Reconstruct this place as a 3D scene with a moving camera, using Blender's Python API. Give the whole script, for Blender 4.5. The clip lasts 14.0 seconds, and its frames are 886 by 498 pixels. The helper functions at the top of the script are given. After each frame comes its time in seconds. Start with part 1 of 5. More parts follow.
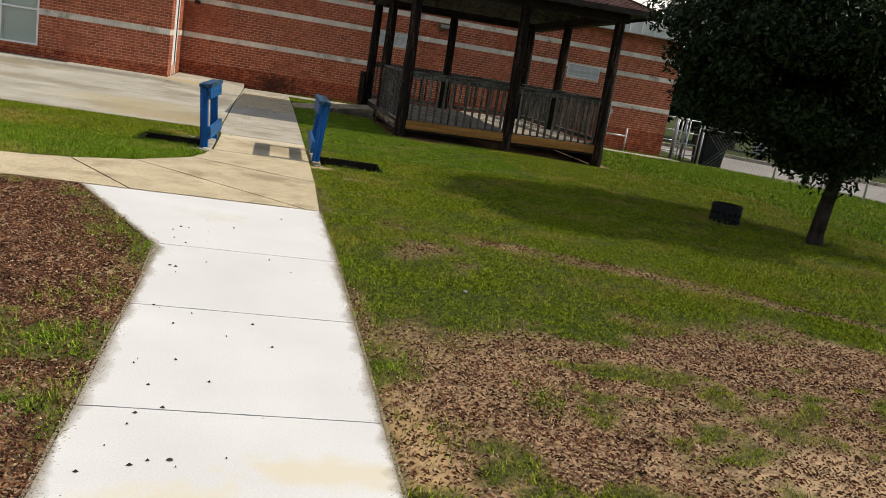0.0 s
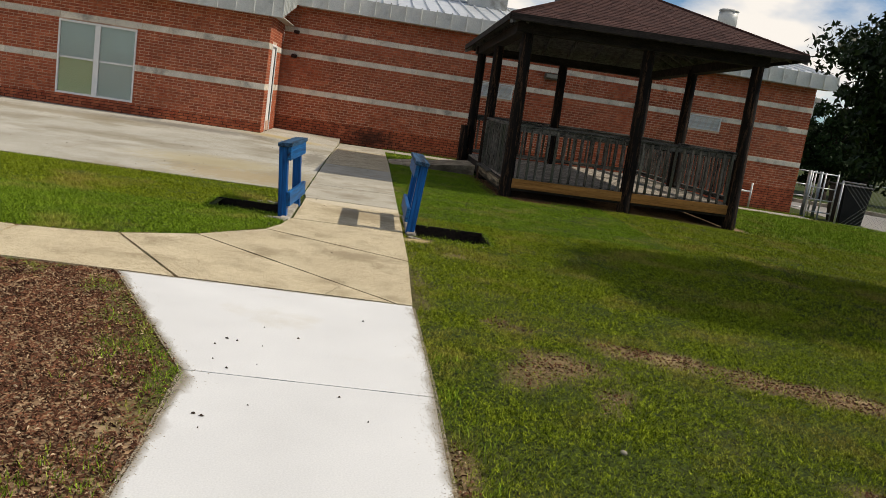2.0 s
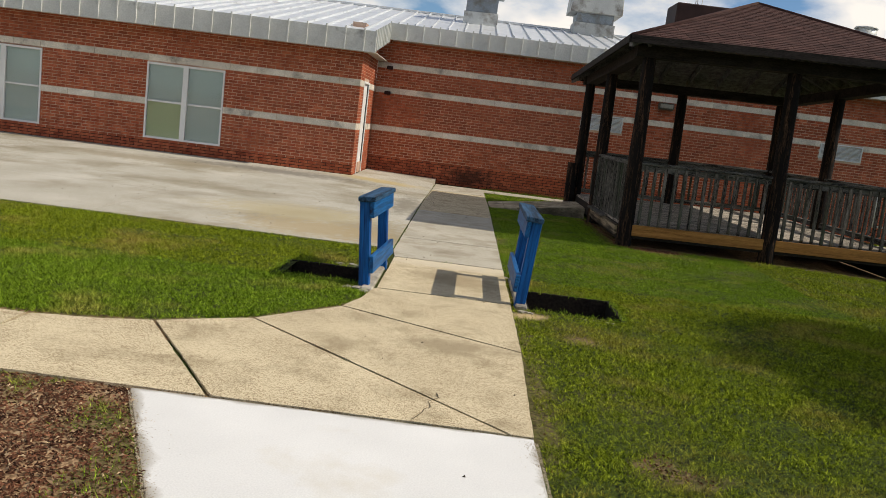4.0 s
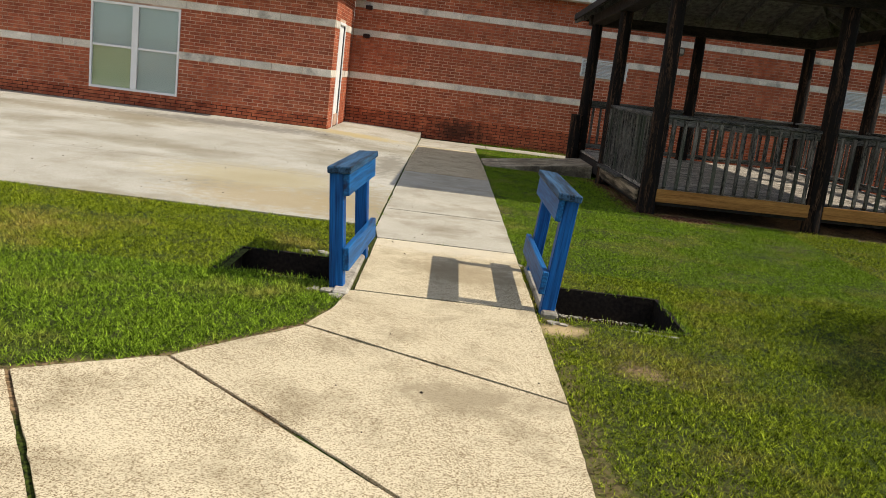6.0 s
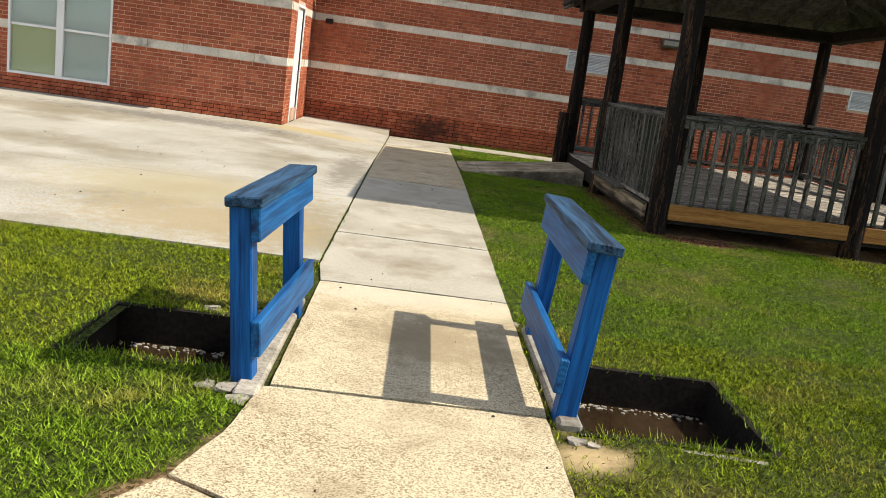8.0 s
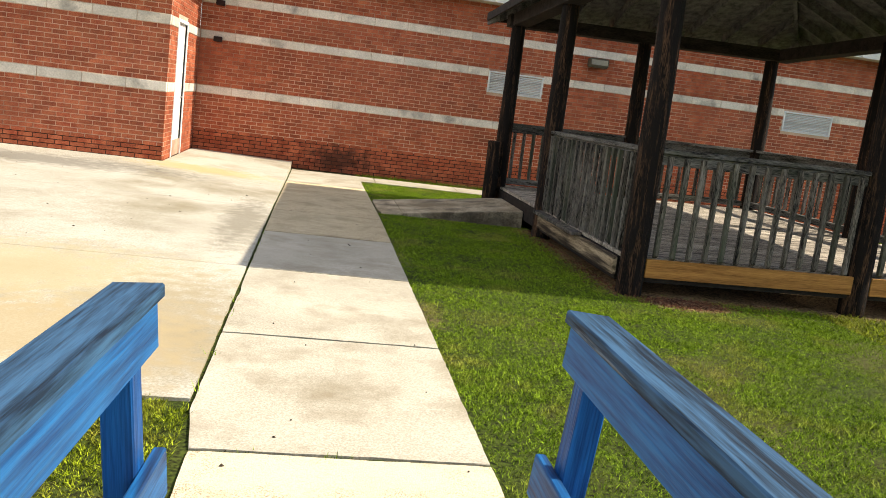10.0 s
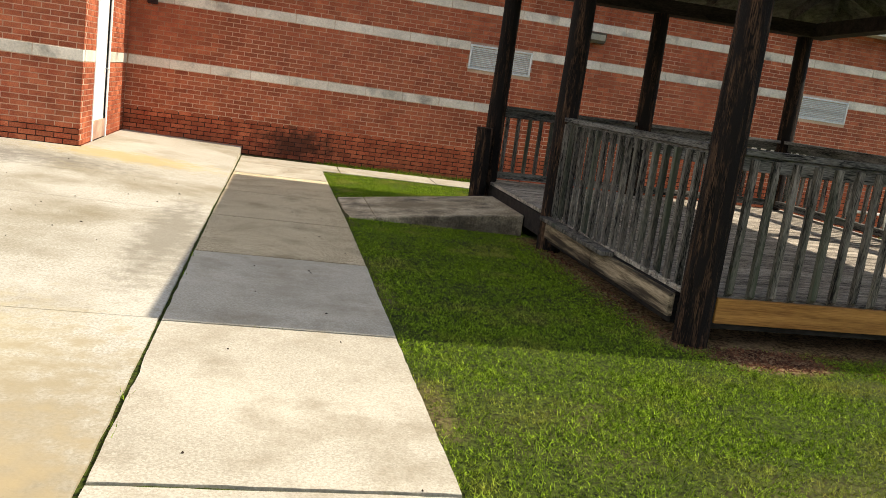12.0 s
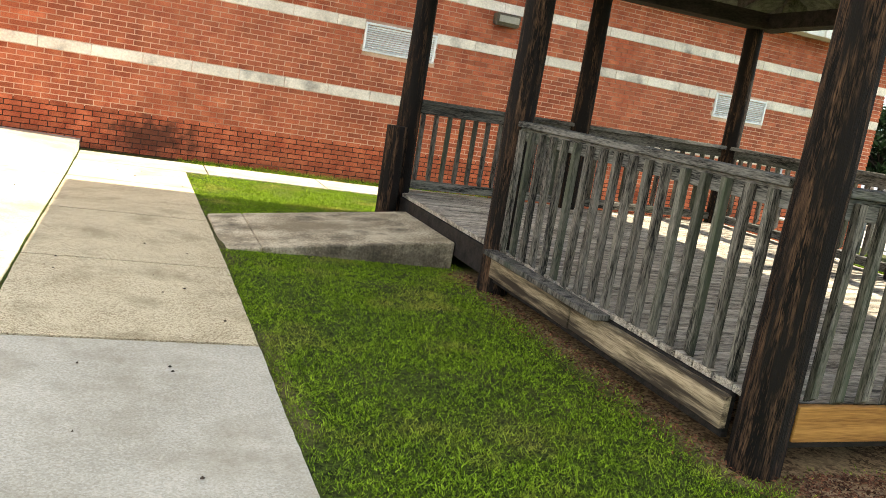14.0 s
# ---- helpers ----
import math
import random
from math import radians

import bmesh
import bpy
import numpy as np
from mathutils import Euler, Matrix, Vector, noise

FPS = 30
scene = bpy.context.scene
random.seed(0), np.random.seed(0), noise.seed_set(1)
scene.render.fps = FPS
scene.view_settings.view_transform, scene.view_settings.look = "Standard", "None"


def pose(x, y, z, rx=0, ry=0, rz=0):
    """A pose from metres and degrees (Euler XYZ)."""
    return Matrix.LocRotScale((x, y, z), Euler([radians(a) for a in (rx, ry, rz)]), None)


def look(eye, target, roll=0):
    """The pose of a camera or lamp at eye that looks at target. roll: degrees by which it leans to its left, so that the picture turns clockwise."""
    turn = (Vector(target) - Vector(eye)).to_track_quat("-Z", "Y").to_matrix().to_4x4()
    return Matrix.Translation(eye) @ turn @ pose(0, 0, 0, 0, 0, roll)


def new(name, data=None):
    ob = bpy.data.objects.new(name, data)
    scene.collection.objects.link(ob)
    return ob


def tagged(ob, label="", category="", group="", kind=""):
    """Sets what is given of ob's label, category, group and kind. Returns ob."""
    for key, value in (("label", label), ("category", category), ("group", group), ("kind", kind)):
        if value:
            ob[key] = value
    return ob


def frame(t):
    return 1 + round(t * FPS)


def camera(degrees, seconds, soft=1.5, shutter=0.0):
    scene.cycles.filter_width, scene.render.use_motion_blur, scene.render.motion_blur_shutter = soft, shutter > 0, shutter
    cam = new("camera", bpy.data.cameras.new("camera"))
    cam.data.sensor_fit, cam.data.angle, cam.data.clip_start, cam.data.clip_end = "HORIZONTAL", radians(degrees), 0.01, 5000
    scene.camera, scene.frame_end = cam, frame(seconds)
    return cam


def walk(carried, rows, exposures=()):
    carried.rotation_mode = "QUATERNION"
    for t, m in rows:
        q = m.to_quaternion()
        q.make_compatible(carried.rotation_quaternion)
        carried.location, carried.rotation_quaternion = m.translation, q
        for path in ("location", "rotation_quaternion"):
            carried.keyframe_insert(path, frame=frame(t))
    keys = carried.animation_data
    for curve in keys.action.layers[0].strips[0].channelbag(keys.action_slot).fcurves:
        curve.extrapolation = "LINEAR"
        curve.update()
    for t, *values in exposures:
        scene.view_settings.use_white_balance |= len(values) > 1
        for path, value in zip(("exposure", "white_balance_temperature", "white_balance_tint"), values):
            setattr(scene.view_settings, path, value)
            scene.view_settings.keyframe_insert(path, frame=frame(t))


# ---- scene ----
cam = camera(57.0, 14.0, soft=0.4)
LIGHT = [(0.0, -0.35, 7000, 11), (1.5, -0.55, 7000, 11), (3.0, -0.2, 7000, 10), (4.2, -0.4, 7000, 11), (6.5, 0.05, 6900, 10), (7.5, 0.15, 6900, 10), (9.0, 0.5, 7300, 10), (11.5, 0.7, 7400, 11), (12.0, 0.5, 7400, 11), (12.5, 0.85, 7400, 11), (13.0, 1.1, 7500, 10), (13.5, 1.0, 7500, 10), (14.0, 1.65, 7600, 6)]
PATH = [
    (0, (-0.284, 0.864, 1.467), (0.178, 2.761, 1.031), 9.5),
    (0.5, (-0.256, 1.252, 1.5), (0.135, 3.182, 1.152), 10.0),
    (1, (-0.208, 1.659, 1.514), (-0.031, 3.616, 1.14), 9.2),
    (1.5, (-0.25, 2.147, 1.477), (-0.064, 4.1, 1.089), 8.4),
    (2, (-0.165, 2.622, 1.442), (0.053, 4.578, 1.089), 8.6),
    (2.5, (-0.058, 3.028, 1.466), (0.159, 4.991, 1.149), 8.8),
    (3, (-0.1, 3.485, 1.49), (0.13, 5.455, 1.241), 9.1),
    (3.5, (-0.123, 3.93, 1.486), (0.052, 5.904, 1.214), 8.4),
    (4, (-0.207, 4.341, 1.484), (-0.234, 6.318, 1.178), 7.1),
    (4.2, (-0.266, 4.442, 1.418), (-0.28, 6.418, 1.11), 7.1),
    (6.3, (-0.383, 6.495, 1.415), (-0.349, 8.447, 0.98), 7.1),
    (6.5, (-0.389, 6.655, 1.432), (-0.38, 8.605, 0.987), 7.4),
    (7, (-0.459, 7.143, 1.392), (-0.424, 9.09, 0.936), 7.8),
    (7.5, (-0.418, 7.621, 1.356), (-0.326, 9.566, 0.899), 8.1),
    (8, (-0.366, 8.075, 1.359), (-0.262, 10.027, 0.937), 8.0),
    (8.5, (-0.397, 8.593, 1.374), (-0.075, 10.537, 1.034), 7.9),
    (9, (-0.38, 9.099, 1.363), (-0.015, 11.04, 1.052), 7.7),
    (9.2, (-0.409, 9.271, 1.386), (-0.124, 11.222, 1.052), 7.6),
    (11.3, (-0.482, 11.343, 1.353), (-0.039, 13.262, 1.006), 7.7),
    (11.5, (-0.459, 11.537, 1.332), (-0.013, 13.454, 0.976), 8.1),
    (12, (-0.415, 12.014, 1.359), (0.014, 13.929, 0.977), 8.2),
    (12.5, (-0.497, 12.545, 1.348), (-0.032, 14.451, 0.959), 6.9),
    (13, (-0.428, 13.042, 1.329), (0.138, 14.932, 1.0), 7.0),
    (13.5, (-0.385, 13.535, 1.333), (0.213, 15.409, 0.972), 8.0),
    (14, (-0.351, 14.046, 1.356), (0.389, 15.866, 0.986), 9.9),
]
walk(cam, [(t, look(eye, target, roll)) for t, eye, target, roll in PATH], exposures=LIGHT)

# ---------------------------------------------------------------- world and sun
SUN_DIR = Vector((-0.94, 0.06, -1.0)).normalized()
world = bpy.data.worlds.new("world")
scene.world = world
world.use_nodes = True
wn, wl = world.node_tree.nodes, world.node_tree.links
wn.clear()
w_out, w_bg, w_mix = wn.new("ShaderNodeOutputWorld"), wn.new("ShaderNodeBackground"), wn.new("ShaderNodeMix")
w_sky, w_tc, w_map = wn.new("ShaderNodeTexSky"), wn.new("ShaderNodeTexCoord"), wn.new("ShaderNodeMapping")
w_noise, w_ramp = wn.new("ShaderNodeTexNoise"), wn.new("ShaderNodeValToRGB")
w_sky.sky_type, w_sky.sun_disc = "NISHITA", False
w_sky.sun_elevation = math.asin(-SUN_DIR.z)
w_sky.sun_rotation = math.atan2(-SUN_DIR.x, -SUN_DIR.y)
w_sky.air_density, w_sky.dust_density, w_sky.ozone_density = 1.0, 0.15, 3.0
w_map.inputs["Scale"].default_value = (1.0, 1.0, 2.2)
w_map.inputs["Location"].default_value = (0.35, 0.1, 0.0)
w_noise.inputs["Scale"].default_value, w_noise.inputs["Detail"].default_value, w_noise.inputs["Roughness"].default_value = 3.2, 9.0, 0.55
w_ramp.color_ramp.elements[0].position, w_ramp.color_ramp.elements[1].position = 0.46, 0.6
w_mix.data_type = "RGBA"
w_mix.inputs["B"].default_value = (15.2, 14.9, 14.5, 1)
w_bg.inputs["Strength"].default_value = 0.085
wl.new(w_tc.outputs["Generated"], w_map.inputs["Vector"])
wl.new(w_map.outputs["Vector"], w_noise.inputs["Vector"])
wl.new(w_noise.outputs["Fac"], w_ramp.inputs["Fac"])
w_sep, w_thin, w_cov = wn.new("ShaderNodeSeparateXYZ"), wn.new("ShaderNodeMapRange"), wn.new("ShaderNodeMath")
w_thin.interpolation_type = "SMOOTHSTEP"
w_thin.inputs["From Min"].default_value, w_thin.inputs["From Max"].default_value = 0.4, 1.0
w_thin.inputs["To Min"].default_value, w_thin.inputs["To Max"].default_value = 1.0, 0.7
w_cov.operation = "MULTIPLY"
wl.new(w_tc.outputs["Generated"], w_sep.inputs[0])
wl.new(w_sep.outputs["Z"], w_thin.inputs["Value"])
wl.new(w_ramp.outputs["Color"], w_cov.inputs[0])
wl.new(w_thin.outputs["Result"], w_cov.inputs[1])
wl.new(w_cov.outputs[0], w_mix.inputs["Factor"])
w_tint = wn.new("ShaderNodeMix")
w_tint.data_type, w_tint.blend_type = "RGBA", "MULTIPLY"
w_tint.inputs["Factor"].default_value, w_tint.inputs["B"].default_value = 1.0, (0.92, 1.18, 1.45, 1)
wl.new(w_sky.outputs["Color"], w_tint.inputs["A"])
wl.new(w_tint.outputs["Result"], w_mix.inputs["A"])
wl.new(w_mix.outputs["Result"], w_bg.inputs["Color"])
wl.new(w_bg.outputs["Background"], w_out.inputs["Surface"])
sun = new("sun", bpy.data.lights.new("sun", "SUN"))
sun.data.energy, sun.data.angle, sun.data.color = 5.0, radians(0.5), (1.0, 0.95, 0.86)
sun.rotation_mode = "QUATERNION"
sun.rotation_quaternion = SUN_DIR.to_track_quat("-Z", "Y")

# ---------------------------------------------------------------- materials


def mat(name, dark, light, scale=4.0, fine=60.0, rough=0.8, metal=0.0, bump=0.3, stretch=(1, 1, 1), vary=0.12, stain=None, stain_scale=0.7, stain_at=(0.5, 0.68), spec=0.15, mixf=0.5, speckle=0, speckle_amount=0.5, world_space=False, bump_dist=0.004, ramp=(0.36, 0.64), patches=()):
    """Two scales of noise between two colours, an optional stain, relief, and a small change from piece to piece."""
    m = bpy.data.materials.new(name)
    m.use_nodes = True
    n, l = m.node_tree.nodes, m.node_tree.links
    b = n["Principled BSDF"]
    tc, mp = n.new("ShaderNodeTexCoord"), n.new("ShaderNodeMapping")
    mp.inputs["Scale"].default_value = stretch
    if world_space:
        g = n.new("ShaderNodeNewGeometry")
        l.new(g.outputs["Position"], mp.inputs["Vector"])
    else:
        l.new(tc.outputs["Object"], mp.inputs["Vector"])
    info = n.new("ShaderNodeObjectInfo")
    na, nb = n.new("ShaderNodeTexNoise"), n.new("ShaderNodeTexNoise")
    na.noise_dimensions = nb.noise_dimensions = "4D"
    wv = n.new("ShaderNodeMath")
    wv.operation = "MULTIPLY"
    wv.inputs[1].default_value = 37.0
    l.new(info.outputs["Random"], wv.inputs[0])
    for t, s, d in ((na, scale, 4.0), (nb, fine, 3.0)):
        t.inputs["Scale"].default_value, t.inputs["Detail"].default_value = s, d
        l.new(mp.outputs["Vector"], t.inputs["Vector"])
        if not world_space:
            l.new(wv.outputs[0], t.inputs["W"])
    mx = n.new("ShaderNodeMix")
    mx.inputs["Factor"].default_value = mixf
    l.new(na.outputs["Fac"], mx.inputs["A"])
    l.new(nb.outputs["Fac"], mx.inputs["B"])
    if speckle:
        vo, sp, m2 = n.new("ShaderNodeTexVoronoi"), n.new("ShaderNodeSeparateColor"), n.new("ShaderNodeMix")
        vo.inputs["Scale"].default_value = speckle
        l.new(mp.outputs["Vector"], vo.inputs["Vector"])
        l.new(vo.outputs["Color"], sp.inputs["Color"])
        m2.inputs["Factor"].default_value = speckle_amount
        l.new(mx.outputs["Result"], m2.inputs["A"])
        l.new(sp.outputs["Red"], m2.inputs["B"])
        mx = m2
    rp = n.new("ShaderNodeValToRGB")
    rp.color_ramp.elements[0].position, rp.color_ramp.elements[1].position = ramp
    rp.color_ramp.elements[0].color, rp.color_ramp.elements[1].color = (*dark, 1), (*light, 1)
    l.new(mx.outputs["Result"], rp.inputs["Fac"])
    col = rp.outputs["Color"]
    if stain:
        ns, rs, ms = n.new("ShaderNodeTexNoise"), n.new("ShaderNodeValToRGB"), n.new("ShaderNodeMix")
        ns.inputs["Scale"].default_value, ns.inputs["Detail"].default_value, ns.inputs["Roughness"].default_value = stain_scale, 7.0, 0.62
        l.new(mp.outputs["Vector"], ns.inputs["Vector"])
        rs.color_ramp.elements[0].position, rs.color_ramp.elements[1].position = stain_at
        l.new(ns.outputs["Fac"], rs.inputs["Fac"])
        ms.data_type = "RGBA"
        l.new(rs.outputs["Color"], ms.inputs["Factor"])
        l.new(col, ms.inputs["A"])
        ms.inputs["B"].default_value = (*stain, 1)
        col = ms.outputs["Result"]
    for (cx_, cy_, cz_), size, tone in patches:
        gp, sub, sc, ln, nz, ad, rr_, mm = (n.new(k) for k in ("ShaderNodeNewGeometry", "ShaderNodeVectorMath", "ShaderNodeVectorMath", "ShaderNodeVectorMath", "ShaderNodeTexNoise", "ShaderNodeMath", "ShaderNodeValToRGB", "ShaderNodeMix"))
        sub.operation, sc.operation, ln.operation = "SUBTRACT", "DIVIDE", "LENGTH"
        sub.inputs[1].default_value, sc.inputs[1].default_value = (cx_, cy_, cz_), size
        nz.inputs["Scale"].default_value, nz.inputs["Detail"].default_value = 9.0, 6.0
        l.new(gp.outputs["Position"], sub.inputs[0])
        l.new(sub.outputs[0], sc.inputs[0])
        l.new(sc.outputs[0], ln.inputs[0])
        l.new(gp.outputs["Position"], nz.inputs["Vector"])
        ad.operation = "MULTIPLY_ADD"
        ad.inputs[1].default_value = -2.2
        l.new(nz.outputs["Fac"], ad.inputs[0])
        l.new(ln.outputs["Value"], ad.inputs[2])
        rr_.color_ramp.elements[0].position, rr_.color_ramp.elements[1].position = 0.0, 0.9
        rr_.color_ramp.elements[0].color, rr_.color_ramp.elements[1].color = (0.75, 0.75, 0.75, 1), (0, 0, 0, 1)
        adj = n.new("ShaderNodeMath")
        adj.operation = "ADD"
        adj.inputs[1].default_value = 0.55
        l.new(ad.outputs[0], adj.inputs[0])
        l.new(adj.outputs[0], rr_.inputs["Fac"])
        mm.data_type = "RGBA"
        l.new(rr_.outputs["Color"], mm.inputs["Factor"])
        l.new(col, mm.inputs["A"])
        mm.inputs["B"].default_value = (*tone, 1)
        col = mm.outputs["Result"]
    hsv, isl, add, mul = n.new("ShaderNodeHueSaturation"), n.new("ShaderNodeNewGeometry"), n.new("ShaderNodeMath"), n.new("ShaderNodeMath")
    add.operation, mul.operation = "ADD", "MULTIPLY_ADD"
    l.new(info.outputs["Random"], add.inputs[0])
    l.new(isl.outputs["Random Per Island"], add.inputs[1])
    fr = n.new("ShaderNodeMath")
    fr.operation = "FRACT"
    l.new(add.outputs[0], fr.inputs[0])
    l.new(fr.outputs[0], mul.inputs[0])
    mul.inputs[1].default_value, mul.inputs[2].default_value = 2 * vary, 1 - vary
    l.new(mul.outputs[0], hsv.inputs["Value"])
    l.new(col, hsv.inputs["Color"])
    l.new(hsv.outputs["Color"], b.inputs["Base Color"])
    b.inputs["Roughness"].default_value, b.inputs["Metallic"].default_value = rough, metal
    b.inputs["Specular IOR Level"].default_value = spec
    if bump:
        bp = n.new("ShaderNodeBump")
        bp.inputs["Strength"].default_value, bp.inputs["Distance"].default_value = bump, bump_dist
        l.new(mx.outputs["Result"], bp.inputs["Height"])
        l.new(bp.outputs["Normal"], b.inputs["Normal"])
    return m


WHITE_CONC = mat("new_concrete", (0.6, 0.6, 0.585), (0.72, 0.72, 0.7), 1.5, 120, 0.75, bump=0.25, vary=0.02, stain=(0.52, 0.47, 0.36), stain_scale=0.9, stain_at=(0.6, 0.85), world_space=True, patches=(((0.1, 3.5, 0.0), (0.28, 0.1, 1.0), (0.65, 0.59, 0.44)), ((-0.45, 3.28, 0.0), (0.2, 0.1, 1.0), (0.66, 0.61, 0.48))))
TAN_CONC = mat("aggregate_concrete", (0.22, 0.155, 0.085), (0.67, 0.575, 0.39), 2.2, 140, 0.9, bump=1.0, vary=0.04, stain=(0.19, 0.14, 0.075), stain_scale=2.6, stain_at=(0.5, 0.88), patches=(((-0.25, 12.85, 0.0), (0.7, 0.2, 1.0), (0.6, 0.53, 0.4)), ((-0.1, 12.1, 0.0), (0.4, 0.38, 1.0), (0.32, 0.25, 0.15)), ((-0.15, 9.7, 0.0), (0.3, 0.16, 1.0), (0.3, 0.24, 0.15))), ramp=(0.3, 0.54), mixf=0.55, speckle=190, speckle_amount=0.4, world_space=True)
GREY_CONC = mat("worn_concrete", (0.33, 0.3, 0.235), (0.53, 0.495, 0.405), 1.6, 90, 0.85, bump=0.4, vary=0.04, stain=(0.24, 0.2, 0.135), stain_scale=2.3, stain_at=(0.47, 0.78), world_space=True, speckle=140, speckle_amount=0.18)
SLAB_CONC = mat("slab_concrete", (0.33, 0.305, 0.24), (0.52, 0.495, 0.425), 0.7, 60, 0.85, bump=0.5, vary=0.03, stain=(0.21, 0.175, 0.105), stain_scale=0.65, stain_at=(0.48, 0.74), ramp=(0.4, 0.6), world_space=True, speckle=120, speckle_amount=0.15, patches=(((-2.1, 22.4, 0.0), (0.9, 0.4, 1.0), (0.46, 0.36, 0.16)), ((-4.2, 21.4, 0.0), (1.8, 0.5, 1.0), (0.17, 0.155, 0.13)), ((-2.4, 15.6, 0.0), (1.1, 0.8, 1.0), (0.42, 0.36, 0.22)), ((-6.5, 20.6, 0.0), (1.8, 0.5, 1.0), (0.28, 0.24, 0.17)), ((-1.12, 18.4, 0.0), (0.2, 1.3, 1.0), (0.2, 0.18, 0.14)), ((-1.25, 14.6, 0.0), (0.4, 1.0, 1.0), (0.3, 0.25, 0.16)), ((-1.9, 14.3, 0.0), (0.9, 0.6, 1.0), (0.38, 0.3, 0.17))))
# first patch: mildew on the ramp's near face, with its shade painted in
RAMP_CONC = mat("ramp_concrete", (0.26, 0.21, 0.14), (0.54, 0.46, 0.33), 3.5, 60, 0.9, bump=0.5, ramp=(0.42, 0.58), stain=(0.12, 0.1, 0.07), stain_scale=3.0, world_space=True, patches=(((1.8, 20.05, 0.02), (0.9, 0.07, 0.16), (0.025, 0.02, 0.015)), ((1.2, 20.8, 0.1), (0.5, 0.2, 1.0), (0.2, 0.16, 0.1))))
JOINT = mat("joint_dirt", (0.006, 0.005, 0.003), (0.035, 0.028, 0.018), 8, 60, 1.0, bump=0.4, world_space=True)
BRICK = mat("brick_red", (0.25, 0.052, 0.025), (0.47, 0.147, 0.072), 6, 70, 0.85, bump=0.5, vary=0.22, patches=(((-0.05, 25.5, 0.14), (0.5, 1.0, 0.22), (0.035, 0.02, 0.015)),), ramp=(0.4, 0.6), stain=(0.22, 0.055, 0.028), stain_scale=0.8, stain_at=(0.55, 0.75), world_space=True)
MORTAR = mat("mortar", (0.46, 0.31, 0.22), (0.63, 0.47, 0.36), 3, 60, 0.95, bump=0.3, stain=(0.24, 0.12, 0.085), stain_scale=0.5, stain_at=(0.5, 0.65), world_space=True)
MORTAR_DARK = mat("mortar_mildewed", (0.012, 0.009, 0.008), (0.05, 0.028, 0.022), 5, 50, 0.95, bump=0.3, stain=(0.26, 0.12, 0.085), stain_scale=1.1, stain_at=(0.58, 0.7), world_space=True)
BAND = mat("precast_band", (0.5, 0.46, 0.38), (0.78, 0.72, 0.62), 4, 40, 0.9, bump=0.8, vary=0.12, stain=(0.12, 0.11, 0.1), stain_scale=2.2, stain_at=(0.55, 0.75), world_space=True)
METAL_ROOF = mat("galvanised_roofing", (0.55, 0.58, 0.6), (0.74, 0.76, 0.77), 2, 50, 0.38, metal=0.35, bump=0.1, vary=0.05, stain=(0.36, 0.36, 0.35), stain_scale=1.3, stain_at=(0.58, 0.8), world_space=True)
FASCIA = mat("fascia_metal", (0.5, 0.51, 0.48), (0.68, 0.69, 0.65), 2, 40, 0.5, metal=0.1, bump=0.1, vary=0.06, stain=(0.2, 0.19, 0.16), stain_scale=1.8, stain_at=(0.6, 0.78), world_space=True)
SOFFIT = mat("soffit_paint", (0.4, 0.38, 0.33), (0.5, 0.48, 0.42), 3, 40, 0.8, bump=0.1)
HOOD = mat("hood_metal", (0.2, 0.23, 0.255), (0.36, 0.4, 0.43), 2, 50, 0.45, metal=0.4, bump=0.1, stain=(0.2, 0.18, 0.15), stain_scale=3)
HOOD_LIGHT = mat("hood_light_metal", (0.45, 0.46, 0.44), (0.62, 0.63, 0.6), 2, 50, 0.5, metal=0.2, bump=0.1, stain=(0.22, 0.2, 0.17), stain_scale=2.5)
VENT_METAL = mat("louvre_metal", (0.55, 0.58, 0.57), (0.74, 0.76, 0.75), 2, 50, 0.45, metal=0.15, bump=0.1)
DARK_BOX = mat("brown_metal", (0.018, 0.009, 0.008), (0.035, 0.018, 0.015), 3, 60, 0.6, bump=0.1)
WHITE_PAINT = mat("white_paint", (0.72, 0.72, 0.7), (0.82, 0.82, 0.8), 2, 60, 0.45, bump=0.05, vary=0.02)
BLIND = mat("blind_grey", (0.6, 0.66, 0.63), (0.7, 0.76, 0.73), 1.5, 30, 0.8, bump=0.05, vary=0.03)
BLIND_GREEN = mat("blind_green", (0.58, 0.63, 0.38), (0.68, 0.73, 0.46), 1.5, 30, 0.8, bump=0.05, vary=0.03)
POST_WOOD = mat("weathered_pole", (0.004, 0.003, 0.0025), (0.12, 0.066, 0.037), 3, 20, 0.85, ramp=(0.46, 0.62), bump=1.0, stretch=(9, 9, 0.9), stain=(0.009, 0.007, 0.006), stain_scale=1.6, stain_at=(0.42, 0.54), bump_dist=0.012)
OLD_WOOD = mat("grey_weathered_wood", (0.008, 0.0075, 0.007), (0.2, 0.183, 0.155), 4, 34, 0.9, ramp=(0.4, 0.6), bump=0.9, stretch=(5, 5, 0.6), vary=0.25, stain=(0.05, 0.06, 0.04), stain_scale=1.0, stain_at=(0.5, 0.7))
OLD_BOARD = mat("grey_weathered_board", (0.009, 0.009, 0.0085), (0.2, 0.19, 0.17), 4, 34, 0.9, ramp=(0.4, 0.6), bump=0.9, stretch=(0.6, 5, 5), vary=0.2, stain=(0.05, 0.06, 0.04), stain_scale=1.0, stain_at=(0.5, 0.7))
DECK_WOOD = mat("deck_wood", (0.08, 0.068, 0.054), (0.52, 0.46, 0.38), 4, 34, 0.9, ramp=(0.4, 0.6), bump=0.9, stretch=(0.6, 5, 5), vary=0.2)
